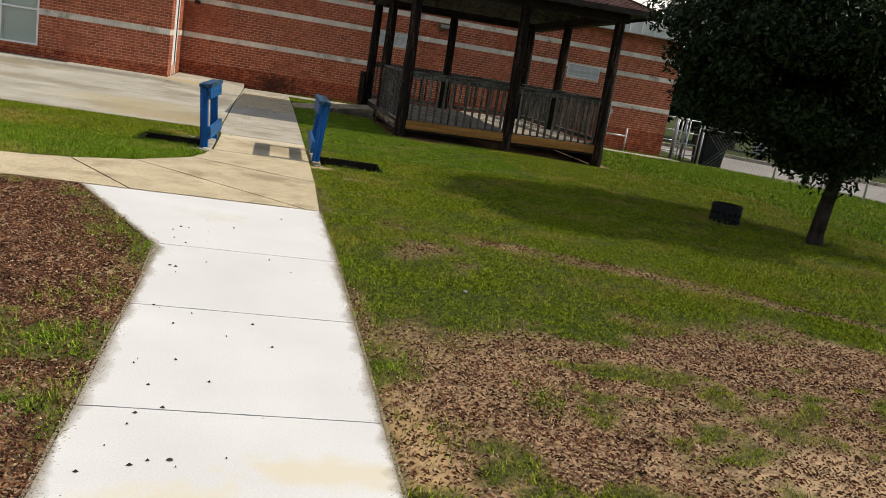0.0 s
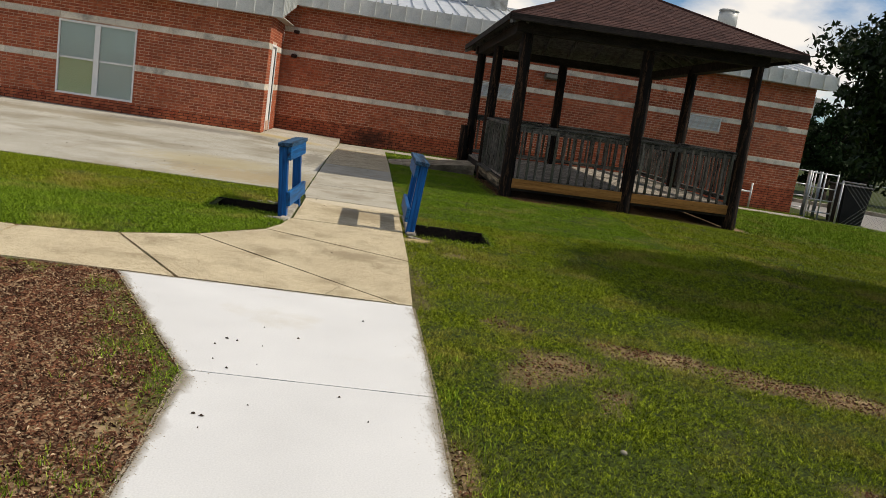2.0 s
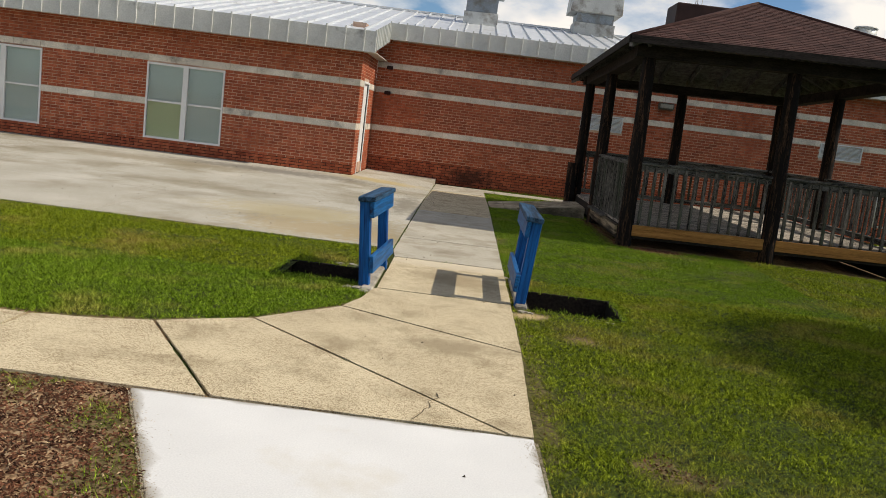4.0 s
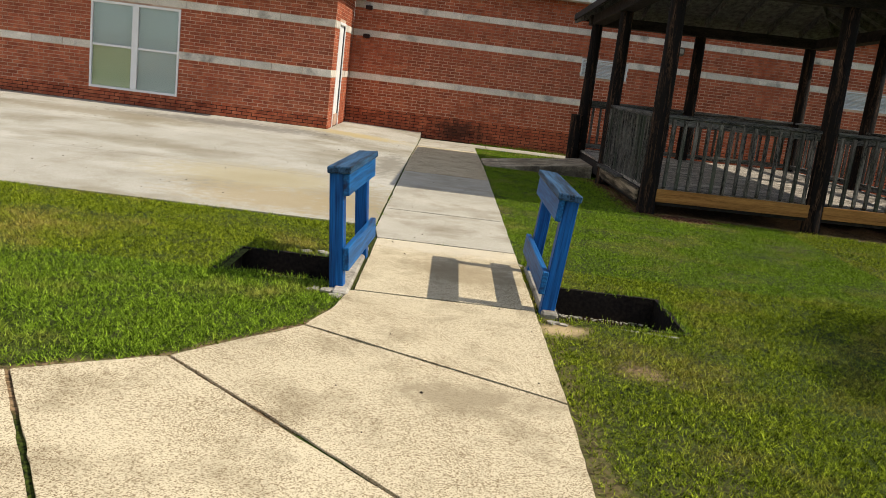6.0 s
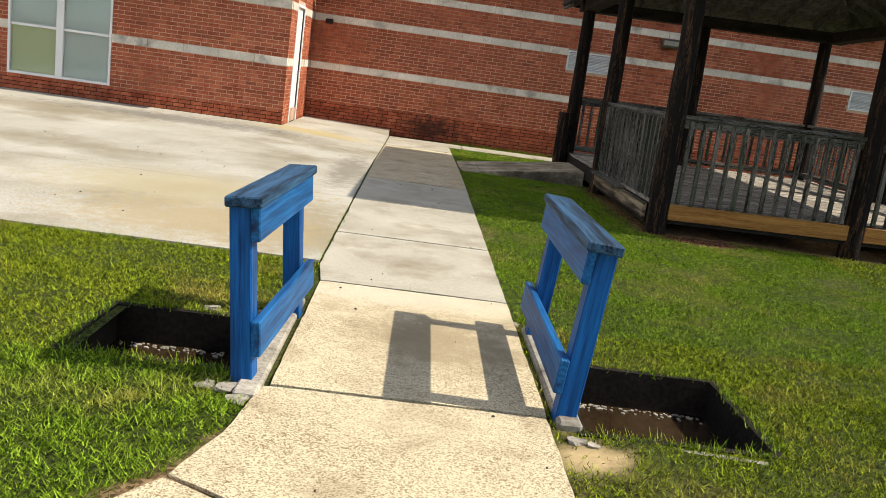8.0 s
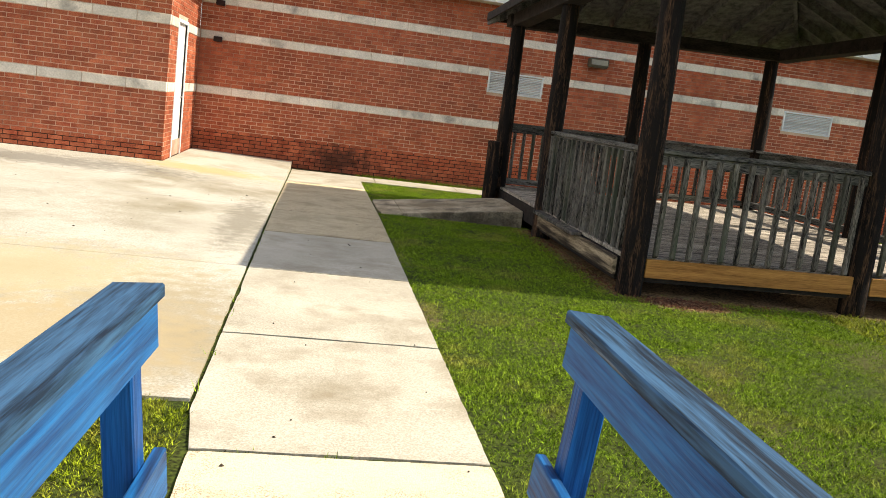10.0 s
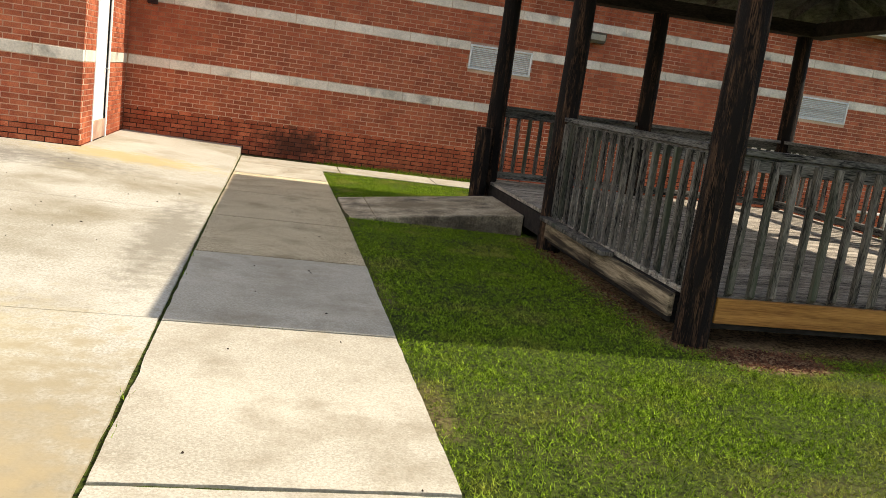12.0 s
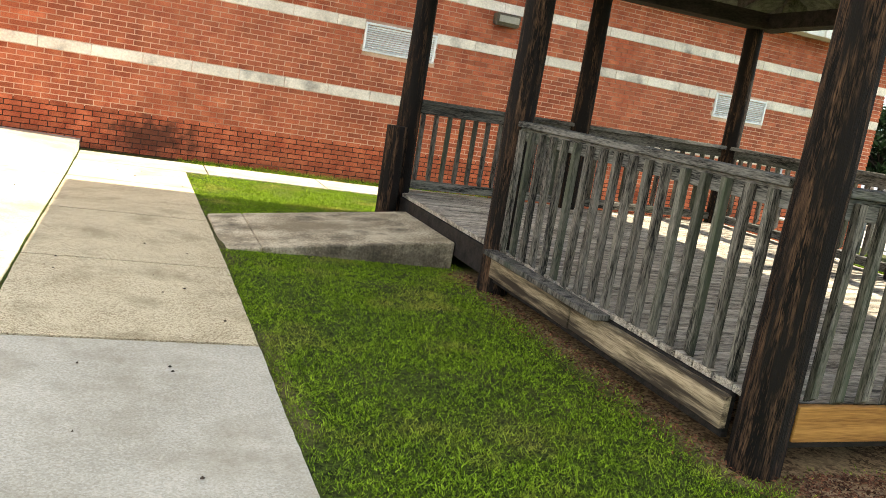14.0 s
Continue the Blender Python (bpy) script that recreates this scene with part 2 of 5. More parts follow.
UNDER_WOOD = mat("roof_underside_timber", (0.04, 0.04, 0.041), (0.2, 0.195, 0.19), 4, 30, 0.85, bump=0.5, stretch=(3, 3, 3))
DARK_WOOD = mat("dark_stained_timber", (0.008, 0.007, 0.006), (0.04, 0.033, 0.029), 4, 30, 0.85, bump=0.5, stretch=(0.8, 3, 3))
YELLOW_WOOD = mat("new_pine_board", (0.17, 0.075, 0.018), (0.42, 0.21, 0.06), 3, 22, 0.75, bump=0.4, stretch=(0.5, 4, 9))
RIM_WOOD = mat("worn_pine_board", (0.13, 0.1, 0.06), (0.42, 0.33, 0.22), 3, 22, 0.85, ramp=(0.4, 0.6), bump=0.5, stretch=(6, 0.6, 9), stain=(0.045, 0.034, 0.024), stain_scale=1.3, stain_at=(0.45, 0.57))
SHINGLE = mat("asphalt_shingle", (0.03, 0.015, 0.013), (0.085, 0.043, 0.036), 5, 160, 0.95, bump=0.6, vary=0.16, world_space=True)
BLUE_LOOK = dict(ramp=(0.34, 0.6), bump=0.9, vary=0.08, stain=(0.012, 0.025, 0.07), stain_scale=2.2, stain_at=(0.52, 0.68), mixf=0.6, bump_dist=0.007)
BLUE = mat("blue_paint", (0.002, 0.028, 0.12), (0.004, 0.115, 0.38), 4, 13, 0.5, stretch=(6, 6, 0.3), **BLUE_LOOK)
BLUE_BOARD = mat("blue_board_paint", (0.003, 0.035, 0.13), (0.01, 0.135, 0.36), 4, 13, 0.5, stretch=(6, 0.3, 6), **BLUE_LOOK)
BLUE_TOP = mat("worn_blue_paint", (0.004, 0.012, 0.024), (0.035, 0.1, 0.19), 3, 15, 0.6, ramp=(0.4, 0.6), bump=1.0, stretch=(7, 0.35, 7), vary=0.08, stain=(0.3, 0.35, 0.4), stain_scale=2.2, stain_at=(0.64, 0.76))
BARK = mat("bark", (0.012, 0.009, 0.007), (0.06, 0.045, 0.035), 5, 30, 0.95, bump=1.0, stretch=(4, 4, 1), bump_dist=0.015)
LEAF = mat("leaf_dark", (0.005, 0.012, 0.003), (0.018, 0.038, 0.007), 3, 30, 0.5, bump=0, vary=0.35)
LEAF_FAR = mat("leaf_far", (0.006, 0.015, 0.004), (0.02, 0.045, 0.01), 1, 10, 0.7, bump=0, vary=0.35)
GRASS = mat("grass_blade", (0.016, 0.048, 0.003), (0.31, 0.46, 0.034), 45, 140, 0.75, ramp=(0.4, 0.6), bump=0, spec=0.04, vary=0.6, world_space=True, stain=(0.34, 0.3, 0.07), stain_scale=1.4, stain_at=(0.52, 0.74))
GRASS_DRY = mat("dry_grass_blade", (0.018, 0.038, 0.003), (0.38, 0.46, 0.03), 40, 140, 0.75, ramp=(0.42, 0.58), bump=0, spec=0.04, vary=0.6, world_space=True, stain=(0.36, 0.28, 0.07), stain_scale=1.1, stain_at=(0.5, 0.72))
CHIP = mat("wood_chip", (0.014, 0.006, 0.004), (0.23, 0.1, 0.055), 6, 60, 0.9, bump=0.3, vary=0.65)
CHIP_PALE = mat("pale_chip", (0.36, 0.24, 0.13), (0.6, 0.46, 0.3), 6, 60, 0.9, bump=0.3, vary=0.3)
LITTER = mat("leaf_litter", (0.02, 0.015, 0.012), (0.07, 0.05, 0.035), 8, 50, 0.9, bump=0)
WATER = mat("muddy_water", (0.02, 0.012, 0.006), (0.06, 0.038, 0.02), 3, 30, 0.12, spec=0.4, bump=0.05, world_space=True)
PIT = mat("culvert_mud", (0.008, 0.006, 0.005), (0.028, 0.022, 0.016), 3, 40, 0.95, bump=0.6, world_space=True)
KERB = mat("kerb_concrete", (0.2, 0.18, 0.14), (0.5, 0.46, 0.39), 5, 60, 0.9, bump=0.6, stain=(0.12, 0.11, 0.09), stain_scale=4)
ROAD = mat("road_surface", (0.2, 0.19, 0.175), (0.3, 0.285, 0.265), 0.5, 40, 0.95, bump=0.3, world_space=True)
GALV = mat("galvanised_pipe", (0.4, 0.41, 0.42), (0.58, 0.59, 0.6), 3, 40, 0.45, metal=0.5, bump=0.05)
BLACK = mat("black_plastic", (0.008, 0.008, 0.008), (0.02, 0.02, 0.02), 3, 40, 0.6, bump=0.1)
CAR_PAINT = mat("silver_car_paint", (0.3, 0.33, 0.37), (0.36, 0.39, 0.43), 1, 10, 0.25, bump=0)
TYRE = mat("tyre_rubber", (0.012, 0.012, 0.012), (0.025, 0.025, 0.025), 5, 50, 0.9, bump=0.1)
GLASS = bpy.data.materials.new("window_glass")
GLASS.use_nodes = True
_g = GLASS.node_tree.nodes["Principled BSDF"]
_g.inputs["Base Color"].default_value = (0.9, 0.95, 0.93, 1)
_g.inputs["Roughness"].default_value, _g.inputs["Transmission Weight"].default_value, _g.inputs["IOR"].default_value = 0.03, 1.0, 1.45
DARK_GLASS = mat("car_glass", (0.01, 0.012, 0.014), (0.015, 0.017, 0.02), 1, 5, 0.08, bump=0)

# soil trodden onto the rims of the white slabs
_n, _l = WHITE_CONC.node_tree.nodes, WHITE_CONC.node_tree.links
_b = _n["Principled BSDF"]


def _calc(op, a, b, c=None):
    q = _n.new("ShaderNodeMath")
    q.operation = op
    for k, v in enumerate((a, b, c)):
        if v is None:
            continue
        if isinstance(v, (int, float)):
            q.inputs[k].default_value = v
        else:
            _l.new(v, q.inputs[k])
    return q.outputs[0]


_gp, _sx, _nz, _dm = _n.new("ShaderNodeNewGeometry"), _n.new("ShaderNodeSeparateXYZ"), _n.new("ShaderNodeTexNoise"), _n.new("ShaderNodeMix")
_l.new(_gp.outputs["Position"], _sx.inputs[0])
_l.new(_gp.outputs["Position"], _nz.inputs["Vector"])
_nz.inputs["Scale"].default_value, _nz.inputs["Detail"].default_value = 4.5, 8.0
_px, _py = _sx.outputs["X"], _sx.outputs["Y"]
_left = _calc("MAXIMUM", _calc("ADD", _px, 0.86), _calc("ADD", _calc("MULTIPLY", _calc("ADD", _px, 0.9), 0.904), _calc("MULTIPLY", _calc("SUBTRACT", _py, 6.45), 0.428)))
_rim = _calc("MINIMUM", _left, _calc("SUBTRACT", 0.335, _px))
_rim = _calc("MINIMUM", _rim, _calc("MULTIPLY", _calc("SUBTRACT", 8.2, _py), 1.6))
_wide = _calc("MULTIPLY_ADD", _nz.outputs["Fac"], 0.22, -0.055)
_dirt = _calc("SUBTRACT", 1.0, _calc("DIVIDE", _rim, _wide))
_soft = _calc("MULTIPLY", _calc("MINIMUM", _calc("MAXIMUM", _dirt, 0.0), 1.0), 0.85)
_dm.data_type = "RGBA"
_l.new(_soft, _dm.inputs["Factor"])
_l.new(_b.inputs["Base Color"].links[0].from_socket, _dm.inputs["A"])
_dm.inputs["B"].default_value = (0.2, 0.165, 0.11, 1)
_l.new(_dm.outputs["Result"], _b.inputs["Base Color"])

# soil and turf: one sheet, mixed by how thickly the grass grows
SOIL = mat("ground_soil", (0.09, 0.05, 0.027), (0.37, 0.24, 0.135), 3, 70, 1.0, bump=0.7, world_space=True, stain=(0.46, 0.33, 0.19), stain_scale=1.7, stain_at=(0.56, 0.72), speckle=60, speckle_amount=0.35, patches=(((0.47, 10.98, 0.0), (0.2, 0.16, 1.0), (0.55, 0.42, 0.22)), ((0.46, 3.2, 0.0), (0.13, 1.1, 1.0), (0.5, 0.34, 0.17)), ((2.3, 3.7, 0.0), (0.5, 0.35, 1.0), (0.46, 0.33, 0.19))))
_n, _l = SOIL.node_tree.nodes, SOIL.node_tree.links
_b = _n["Principled BSDF"]
_old = _b.inputs["Base Color"].links[0].from_socket
_at, _mx, _tn, _tr, _gp = _n.new("ShaderNodeAttribute"), _n.new("ShaderNodeMix"), _n.new("ShaderNodeTexNoise"), _n.new("ShaderNodeValToRGB"), _n.new("ShaderNodeNewGeometry")
_at.attribute_name = "turf"
_mx.data_type = "RGBA"
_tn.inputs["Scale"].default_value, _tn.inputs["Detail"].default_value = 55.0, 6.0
# turf tones near black: the shade between grass blades is painted into them
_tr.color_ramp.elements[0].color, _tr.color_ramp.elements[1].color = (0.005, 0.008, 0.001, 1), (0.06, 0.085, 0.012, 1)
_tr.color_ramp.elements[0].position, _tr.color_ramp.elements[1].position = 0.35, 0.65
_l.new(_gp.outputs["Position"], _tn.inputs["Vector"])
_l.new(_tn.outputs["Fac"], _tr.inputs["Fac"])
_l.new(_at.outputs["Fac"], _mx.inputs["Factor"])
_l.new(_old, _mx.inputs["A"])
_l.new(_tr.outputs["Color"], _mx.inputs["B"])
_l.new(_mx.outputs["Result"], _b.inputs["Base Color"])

# ---------------------------------------------------------------- mesh helpers


def box(bm, x0, x1, y0, y1, z0, z1, bevel=0.0, m=None):
    vs = [bm.verts.new((x, y, z)) for z in (z0, z1) for y in (y0, y1) for x in (x0, x1)]
    fs = [bm.faces.new([vs[i] for i in f]) for f in ((0, 2, 3, 1), (4, 5, 7, 6), (0, 1, 5, 4), (2, 6, 7, 3), (0, 4, 6, 2), (1, 3, 7, 5))]
    if bevel:
        es = list({e for f in fs for e in f.edges})
        out = bmesh.ops.bevel(bm, geom=es, offset=bevel, segments=1, affect="EDGES", profile=0.5)
        vs = list({v for f in out["faces"] for v in f.verts})
    if m is not None:
        bmesh.ops.transform(bm, matrix=m, verts=[v for v in vs if v.is_valid])
    return vs


def tube(bm, a, b, r0, r1=None, seg=10, caps=True):
    a, b = Vector(a), Vector(b)
    r1 = r0 if r1 is None else r1
    q = (b - a).to_track_quat("Z", "Y")
    rings = [[bm.verts.new(c + q @ Vector((r * math.cos(k * math.tau / seg), r * math.sin(k * math.tau / seg), 0))) for k in range(seg)] for c, r in ((a, r0), (b, r1))]
    for k in range(seg):
        f = bm.faces.new((rings[0][k], rings[0][(k + 1) % seg], rings[1][(k + 1) % seg], rings[1][k]))
        f.smooth = True
    if caps:
        bm.faces.new(rings[0][::-1])
        bm.faces.new(rings[1])


def prism(bm, pts, z0, z1, zf=None, bevel=0.0):
    """An upright slab over the outline pts (anticlockwise). zf adds a height for each x, y."""
    zf = zf or (lambda x, y: 0.0)
    lo = [bm.verts.new((x, y, z0 + zf(x, y))) for x, y in pts]
    hi = [bm.verts.new((x, y, z1 + zf(x, y))) for x, y in pts]
    top = bm.faces.new(hi)
    bm.faces.new(lo[::-1])
    k = len(pts)
    for i in range(k):
        bm.faces.new((lo[i], lo[(i + 1) % k], hi[(i + 1) % k], hi[i]))
    if bevel:
        bmesh.ops.bevel(bm, geom=list(top.edges), offset=bevel, segments=2, affect="EDGES", profile=0.5)


def mesh_of(bm, name, material):
    me = bpy.data.meshes.new(name)
    bmesh.ops.recalc_face_normals(bm, faces=bm.faces)
    bm.to_mesh(me)
    bm.free()
    me.materials.append(material)
    return me


def part(name, bm, material, parent=None, label="", at=None):
    ob = new(name, mesh_of(bm, name, material))
    if parent is not None:
        ob.parent = parent
    if at is not None:
        ob.matrix_basis = at
    if label:
        tagged(ob, label)
    return ob


def one(name, material, parent, *dims, bevel=0.0, label="", at=None):
    bm = bmesh.new()
    box(bm, *dims, bevel=bevel)
    return part(name, bm, material, parent, label, at)


def pipe(name, material, parent, pts, r, seg=8, label=""):
    bm = bmesh.new()
    for a, b in zip(pts, pts[1:]):
        tube(bm, a, b, r, seg=seg)
    return part(name, bm, material, parent, label)


def thing(name, label, category, at=(0, 0, 0), rz=0.0, group="", kind=""):
    ob = new(name)
    ob.empty_display_size = 0.2
    ob.matrix_basis = pose(*at, 0, 0, rz)
    return tagged(ob, label, category, group, kind)


def raw(name, verts, faces, material, parent=None):
    """A mesh of many loose triangles or quads from number arrays."""
    me = bpy.data.meshes.new(name)
    k = faces.shape[1]
    me.vertices.add(len(verts))
    me.vertices.foreach_set("co", np.ascontiguousarray(verts, dtype=np.float32).ravel())
    me.loops.add(faces.size)
    me.loops.foreach_set("vertex_index", np.ascontiguousarray(faces, dtype=np.int32).ravel())
    me.polygons.add(len(faces))
    me.polygons.foreach_set("loop_start", np.arange(0, faces.size, k, dtype=np.int32))
    me.polygons.foreach_set("use_smooth", np.zeros(len(faces), dtype=bool))
    me.update(calc_edges=True)
    me.materials.append(material)
    ob = new(name, me)
    if parent is not None:
        ob.parent = parent
    return ob


def smooth(a):
    a = np.clip(a, 0, 1)
    return a * a * (3 - 2 * a)


def grain(x, y, size, seed):
    """Smooth random values from 0 to 1 over the plane."""
    x, y = np.asarray(x) / size, np.asarray(y) / size
    ix, iy = np.floor(x), np.floor(y)
    fx, fy = smooth(x - ix), smooth(y - iy)

    def h(a, b):
        v = np.sin(a * 127.1 + b * 311.7 + seed * 74.7) * 43758.5453
        return v - np.floor(v)
    return (h(ix, iy) * (1 - fx) + h(ix + 1, iy) * fx) * (1 - fy) + (h(ix, iy + 1) * (1 - fx) + h(ix + 1, iy + 1) * fx) * fy


# ---------------------------------------------------------------- the lie of the land
Y_FRONT, Y_BACK, X_SIDE, X_END = 22.66, 25.5, -2.72, 12.38
PITS = ((0.5, 1.3, 11.2, 12.0), (-1.75, -1.02, 11.45, 12.1))


def land(x, y):
    """Height of the pavements and the lawn's surface."""
    return -0.1 * smooth((y - 18.5) / 6.5) - 0.19 * smooth((x - 4.0) / 8.0) - 0.25 * smooth((x - 12.0) / 12.0)


def land1(x, y):
    return float(land(np.float64(x), np.float64(y)))


def turf(x, y):
    """How thickly grass grows, 0 to 1."""
    n1, n2 = grain(x, y, 0.9, 1), grain(x, y, 0.28, 2)
    n = 0.45 * n1 + 0.33 * n2 + 0.22 * grain(x, y, 0.09, 3)
    g = np.ones_like(x) * (0.8 + 0.4 * n)
    bed = smooth((-0.65 - x) / 0.1) * smooth((8.5 - y) / 0.3)
    edge = smooth((x + 1.14 + 0.85 * smooth((y - 5.7) / 2.4)) / 0.2) * (0.35 + 0.65 * smooth((y - 5.4) / 0.5))
    tuft = smooth((n - 0.6) / 0.1)
    g = g * (1 - bed) + bed * np.maximum(0.75 * tuft, 0.55 * edge * smooth((n2 - 0.4) / 0.2))
    right = smooth((x - 0.2) / 0.2)
    d = np.sqrt(((x - 2.9) / 3.0) ** 2 + ((y - 3.1) / 2.75) ** 2) + 0.55 * (n - 0.5)
    bare = right * smooth((1.1 - d) / 0.3) * (1 - 0.8 * smooth((n - 0.58) / 0.1))
    arc = np.abs(y - (7.5 - 0.42 * (x - 2.3) - 0.05 * (x - 2.3) ** 2)) + 0.5 * (n - 0.5)
    bare = np.maximum(bare, 0.75 * smooth((n1 - 0.3) / 0.3) * smooth((0.3 - arc) / 0.2) * smooth((x - 1.2) / 0.6) * smooth((6.0 - x) / 0.6))
    spot = np.minimum(np.sqrt(((x - 1.1) / 0.5) ** 2 + ((y - 7.0) / 0.75) ** 2), np.minimum(np.sqrt(((x - 1.0) / 0.35) ** 2 + ((y - 8.05) / 0.25) ** 2), np.sqrt(((x - 0.95) / 0.45) ** 2 + ((y - 10.45) / 0.3) ** 2))) + 0.5 * (n - 0.5)
    bare = np.maximum(bare, 0.6 * smooth((n2 - 0.2) / 0.3) * smooth((1 - spot) / 0.5))
    rim = smooth((0.47 - x) / 0.08) * right
    bare = np.maximum(bare, (0.25 + 0.4 * smooth((8.0 - y) / 0.8)) * rim * smooth((0.55 - n1) / 0.2))
    scuff = np.sqrt(((x - 2.75) / 0.42) ** 2 + ((y - 16.36) / 0.22) ** 2)
    bare = np.maximum(bare, smooth((1.2 - scuff) / 0.5))
    sand = np.sqrt(((x - 0.47) / 0.16) ** 2 + ((y - 10.98) / 0.13) ** 2) + 0.4 * (n - 0.5)
    bare = np.maximum(bare, 0.9 * smooth((1.1 - sand) / 0.4))
    under = smooth((x - 2.02) / 0.25) * smooth((20.2 - y) / 0.3) * smooth((y - 16.4) / 0.2) * smooth((7 - x) / 0.3)
    bare = np.maximum(bare, 0.85 * under)
    # a worn strip of soil along the curved edge of the tan slabs
    turn = np.interp(x, [-2.8, -2.08, -1.53, -1.28, -1.02, -0.93], [9.25, 9.44, 9.8, 10.13, 10.47, 10.8])
    strip = smooth((0.03 + 0.1 * n - (y - turn)) / 0.05) * (x < -0.9) * (x > -6) * (y > 9.1)
    bare = np.maximum(bare, 0.8 * strip)
    return np.clip(g * (1 - bare), 0, 1)


# ground sheet
gx = np.concatenate(([-900, -300, -100, -40, -20], np.arange(-9, 14.001, 0.1), [16, 20, 26, 40, 100, 300, 900]))
gy = np.concatenate(([-900, -300, -100, -40, -15], np.arange(-4, 26.001, 0.1), [28, 32, 40, 60, 100, 300, 900]))
GX, GY = np.meshgrid(gx, gy)
GZ = land(GX, GY) - 0.014 + 0.012 * (grain(GX, GY, 0.35, 5) - 0.5)
idx = np.arange(GX.size).reshape(GX.shape)
quads = np.stack((idx[:-1, :-1], idx[:-1, 1:], idx[1:, 1:], idx[1:, :-1]), -1).reshape(-1, 4)
cx, cy = GX.ravel()[quads].mean(1), GY.ravel()[quads].mean(1)
keep = np.ones(len(quads), bool)
for x0, x1, y0, y1 in PITS:
    keep &= ~((cx > x0) & (cx < x1) & (cy > y0) & (cy < y1))
# nothing of the soil sheet inside the building
keep &= ~((cy > Y_FRONT + 0.25) & (cx < X_SIDE - 0.25) & (cy < 26))
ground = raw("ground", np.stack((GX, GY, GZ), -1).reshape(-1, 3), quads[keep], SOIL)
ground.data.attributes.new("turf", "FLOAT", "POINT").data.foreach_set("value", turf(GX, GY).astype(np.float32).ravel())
for p in ground.data.polygons:
    p.use_smooth = True
tagged(ground, "grassy ground with bare brown soil patches", "ground", kind="structure")

# ---------------------------------------------------------------- pavements
paving = thing("pavement", "concrete footpath of white, tan and grey slabs", "path", kind="structure")


def slab(pts, material, drop=0.0, label="", inset=0.006):
    c = Vector((sum(p[0] for p in pts) / len(pts), sum(p[1] for p in pts) / len(pts)))
    kept = []
    for k, p in enumerate(pts):
        u, v = (Vector(p) - Vector(pts[k - 1])).normalized(), (Vector(pts[(k + 1) % len(pts)]) - Vector(p)).normalized()
        n1, n2 = Vector((-u.y, u.x)), Vector((-v.y, v.x))
        kept.append(tuple(Vector(p) + (n1 + n2) * inset / max(0.3, 1 + n1.dot(n2))))
    pts = kept
    worn = 0.004 if material == WHITE_CONC else 0.011
    edge = []
    for a, b in zip(pts, pts[1:] + pts[:1]):
        a, b = Vector(a), Vector(b)
        n = max(1, int((b - a).length / 0.06))
        for q in range(n):
            p = a.lerp(b, q / n)
            w = abs(noise.noise(Vector((p.x * 5, p.y * 5, 3.0)))) + 0.7 * abs(noise.noise(Vector((p.x * 17, p.y * 17, 8.0))))
            edge.append(tuple(p + (c - p).normalized() * worn * w))
    bm = bmesh.new()
    prism(bm, edge, -0.12 - drop, -drop, zf=land1, bevel=0.005)
    return part("slab", bm, material, paving, label)


def white_left(y):
    if y <= 5.6:
        return -0.86
    if y <= 6.45:
        return -0.86 - 0.04 * (y - 5.6) / 0.85
    return -0.9 - 0.8 * (y - 6.45) / 1.7


def white_right(y):
    return 0.335 if y < 6.7 else 0.335 - 0.03 * (y - 6.7) / 1.5


WHITE_Y = (-3.6, -2.34, -1.1, 0.17, 1.43, 2.68, 3.93, 5.17, 6.46, 8.2)
for y0, y1 in zip(WHITE_Y, WHITE_Y[1:]):
    ys = [y0] + [y for y in (5.6, 6.45, 6.7, 7.3, 7.8) if y0 < y < y1] + [y1]
    slab([(white_right(y), y) for y in ys] + [(white_left(y), y) for y in ys[::-1]], WHITE_CONC, label="new white concrete slab", inset=0.003)

R = 0.37
CURVE = ((-0.89, 11.1), (-0.93, 10.8), (-1.02, 10.47), (-1.13, 10.3), (-1.28, 10.13), (-1.53, 9.8), (-1.72, 9.68), (-2.08, 9.44), (-2.4, 9.32), (-2.8, 9.25))
T0 = 8.215
slab([(-2.8, T0), (-1.33, T0), (-2.08, 9.44), (-2.4, 9.32), (-2.8, 9.25)], TAN_CONC, inset=0.009)
slab([(-1.33, T0), (0.19, T0), (-1.53, 9.8), (-1.72, 9.68), (-2.08, 9.44)], TAN_CONC, inset=0.009)
slab([(0.19, T0), (0.315, T0), (R - 0.02, 9.76), (-1.02, 10.47), (-1.13, 10.3), (-1.28, 10.13), (-1.53, 9.8)], TAN_CONC, inset=0.009)
slab([(R - 0.02, 9.76), (R - 0.018, 11.28), (-0.87, 11.28), (-0.89, 11.1), (-0.93, 10.8), (-1.02, 10.47)], TAN_CONC, inset=0.009)
for k in range(4):
    slab([(-2.8 - 1.5 * k - 1.5, T0 - 0.02), (-2.8 - 1.5 * k, T0), (-2.8 - 1.5 * k, 9.25), (-2.8 - 1.5 * k - 1.5, 9.25)], TAN_CONC, inset=0.009)
PATH_Y = ((11.28, 13.0, TAN_CONC), (13.0, 14.52, GREY_CONC), (14.52, 16.23, GREY_CONC), (16.23, 17.9, GREY_CONC), (17.9, 19.4, TAN_CONC), (19.4, 21.1, TAN_CONC), (21.1, 23.0, TAN_CONC), (23.0, 24.35, GREY_CONC))
for y0, y1, m in PATH_Y:
    ys = np.linspace(y0 + 0.003, y1 - 0.003, 5)
    slab([(R - 0.02, y) for y in ys] + [(-0.84 if y < 13.2 else -0.893, y) for y in ys[::-1]], m, inset=0.006)
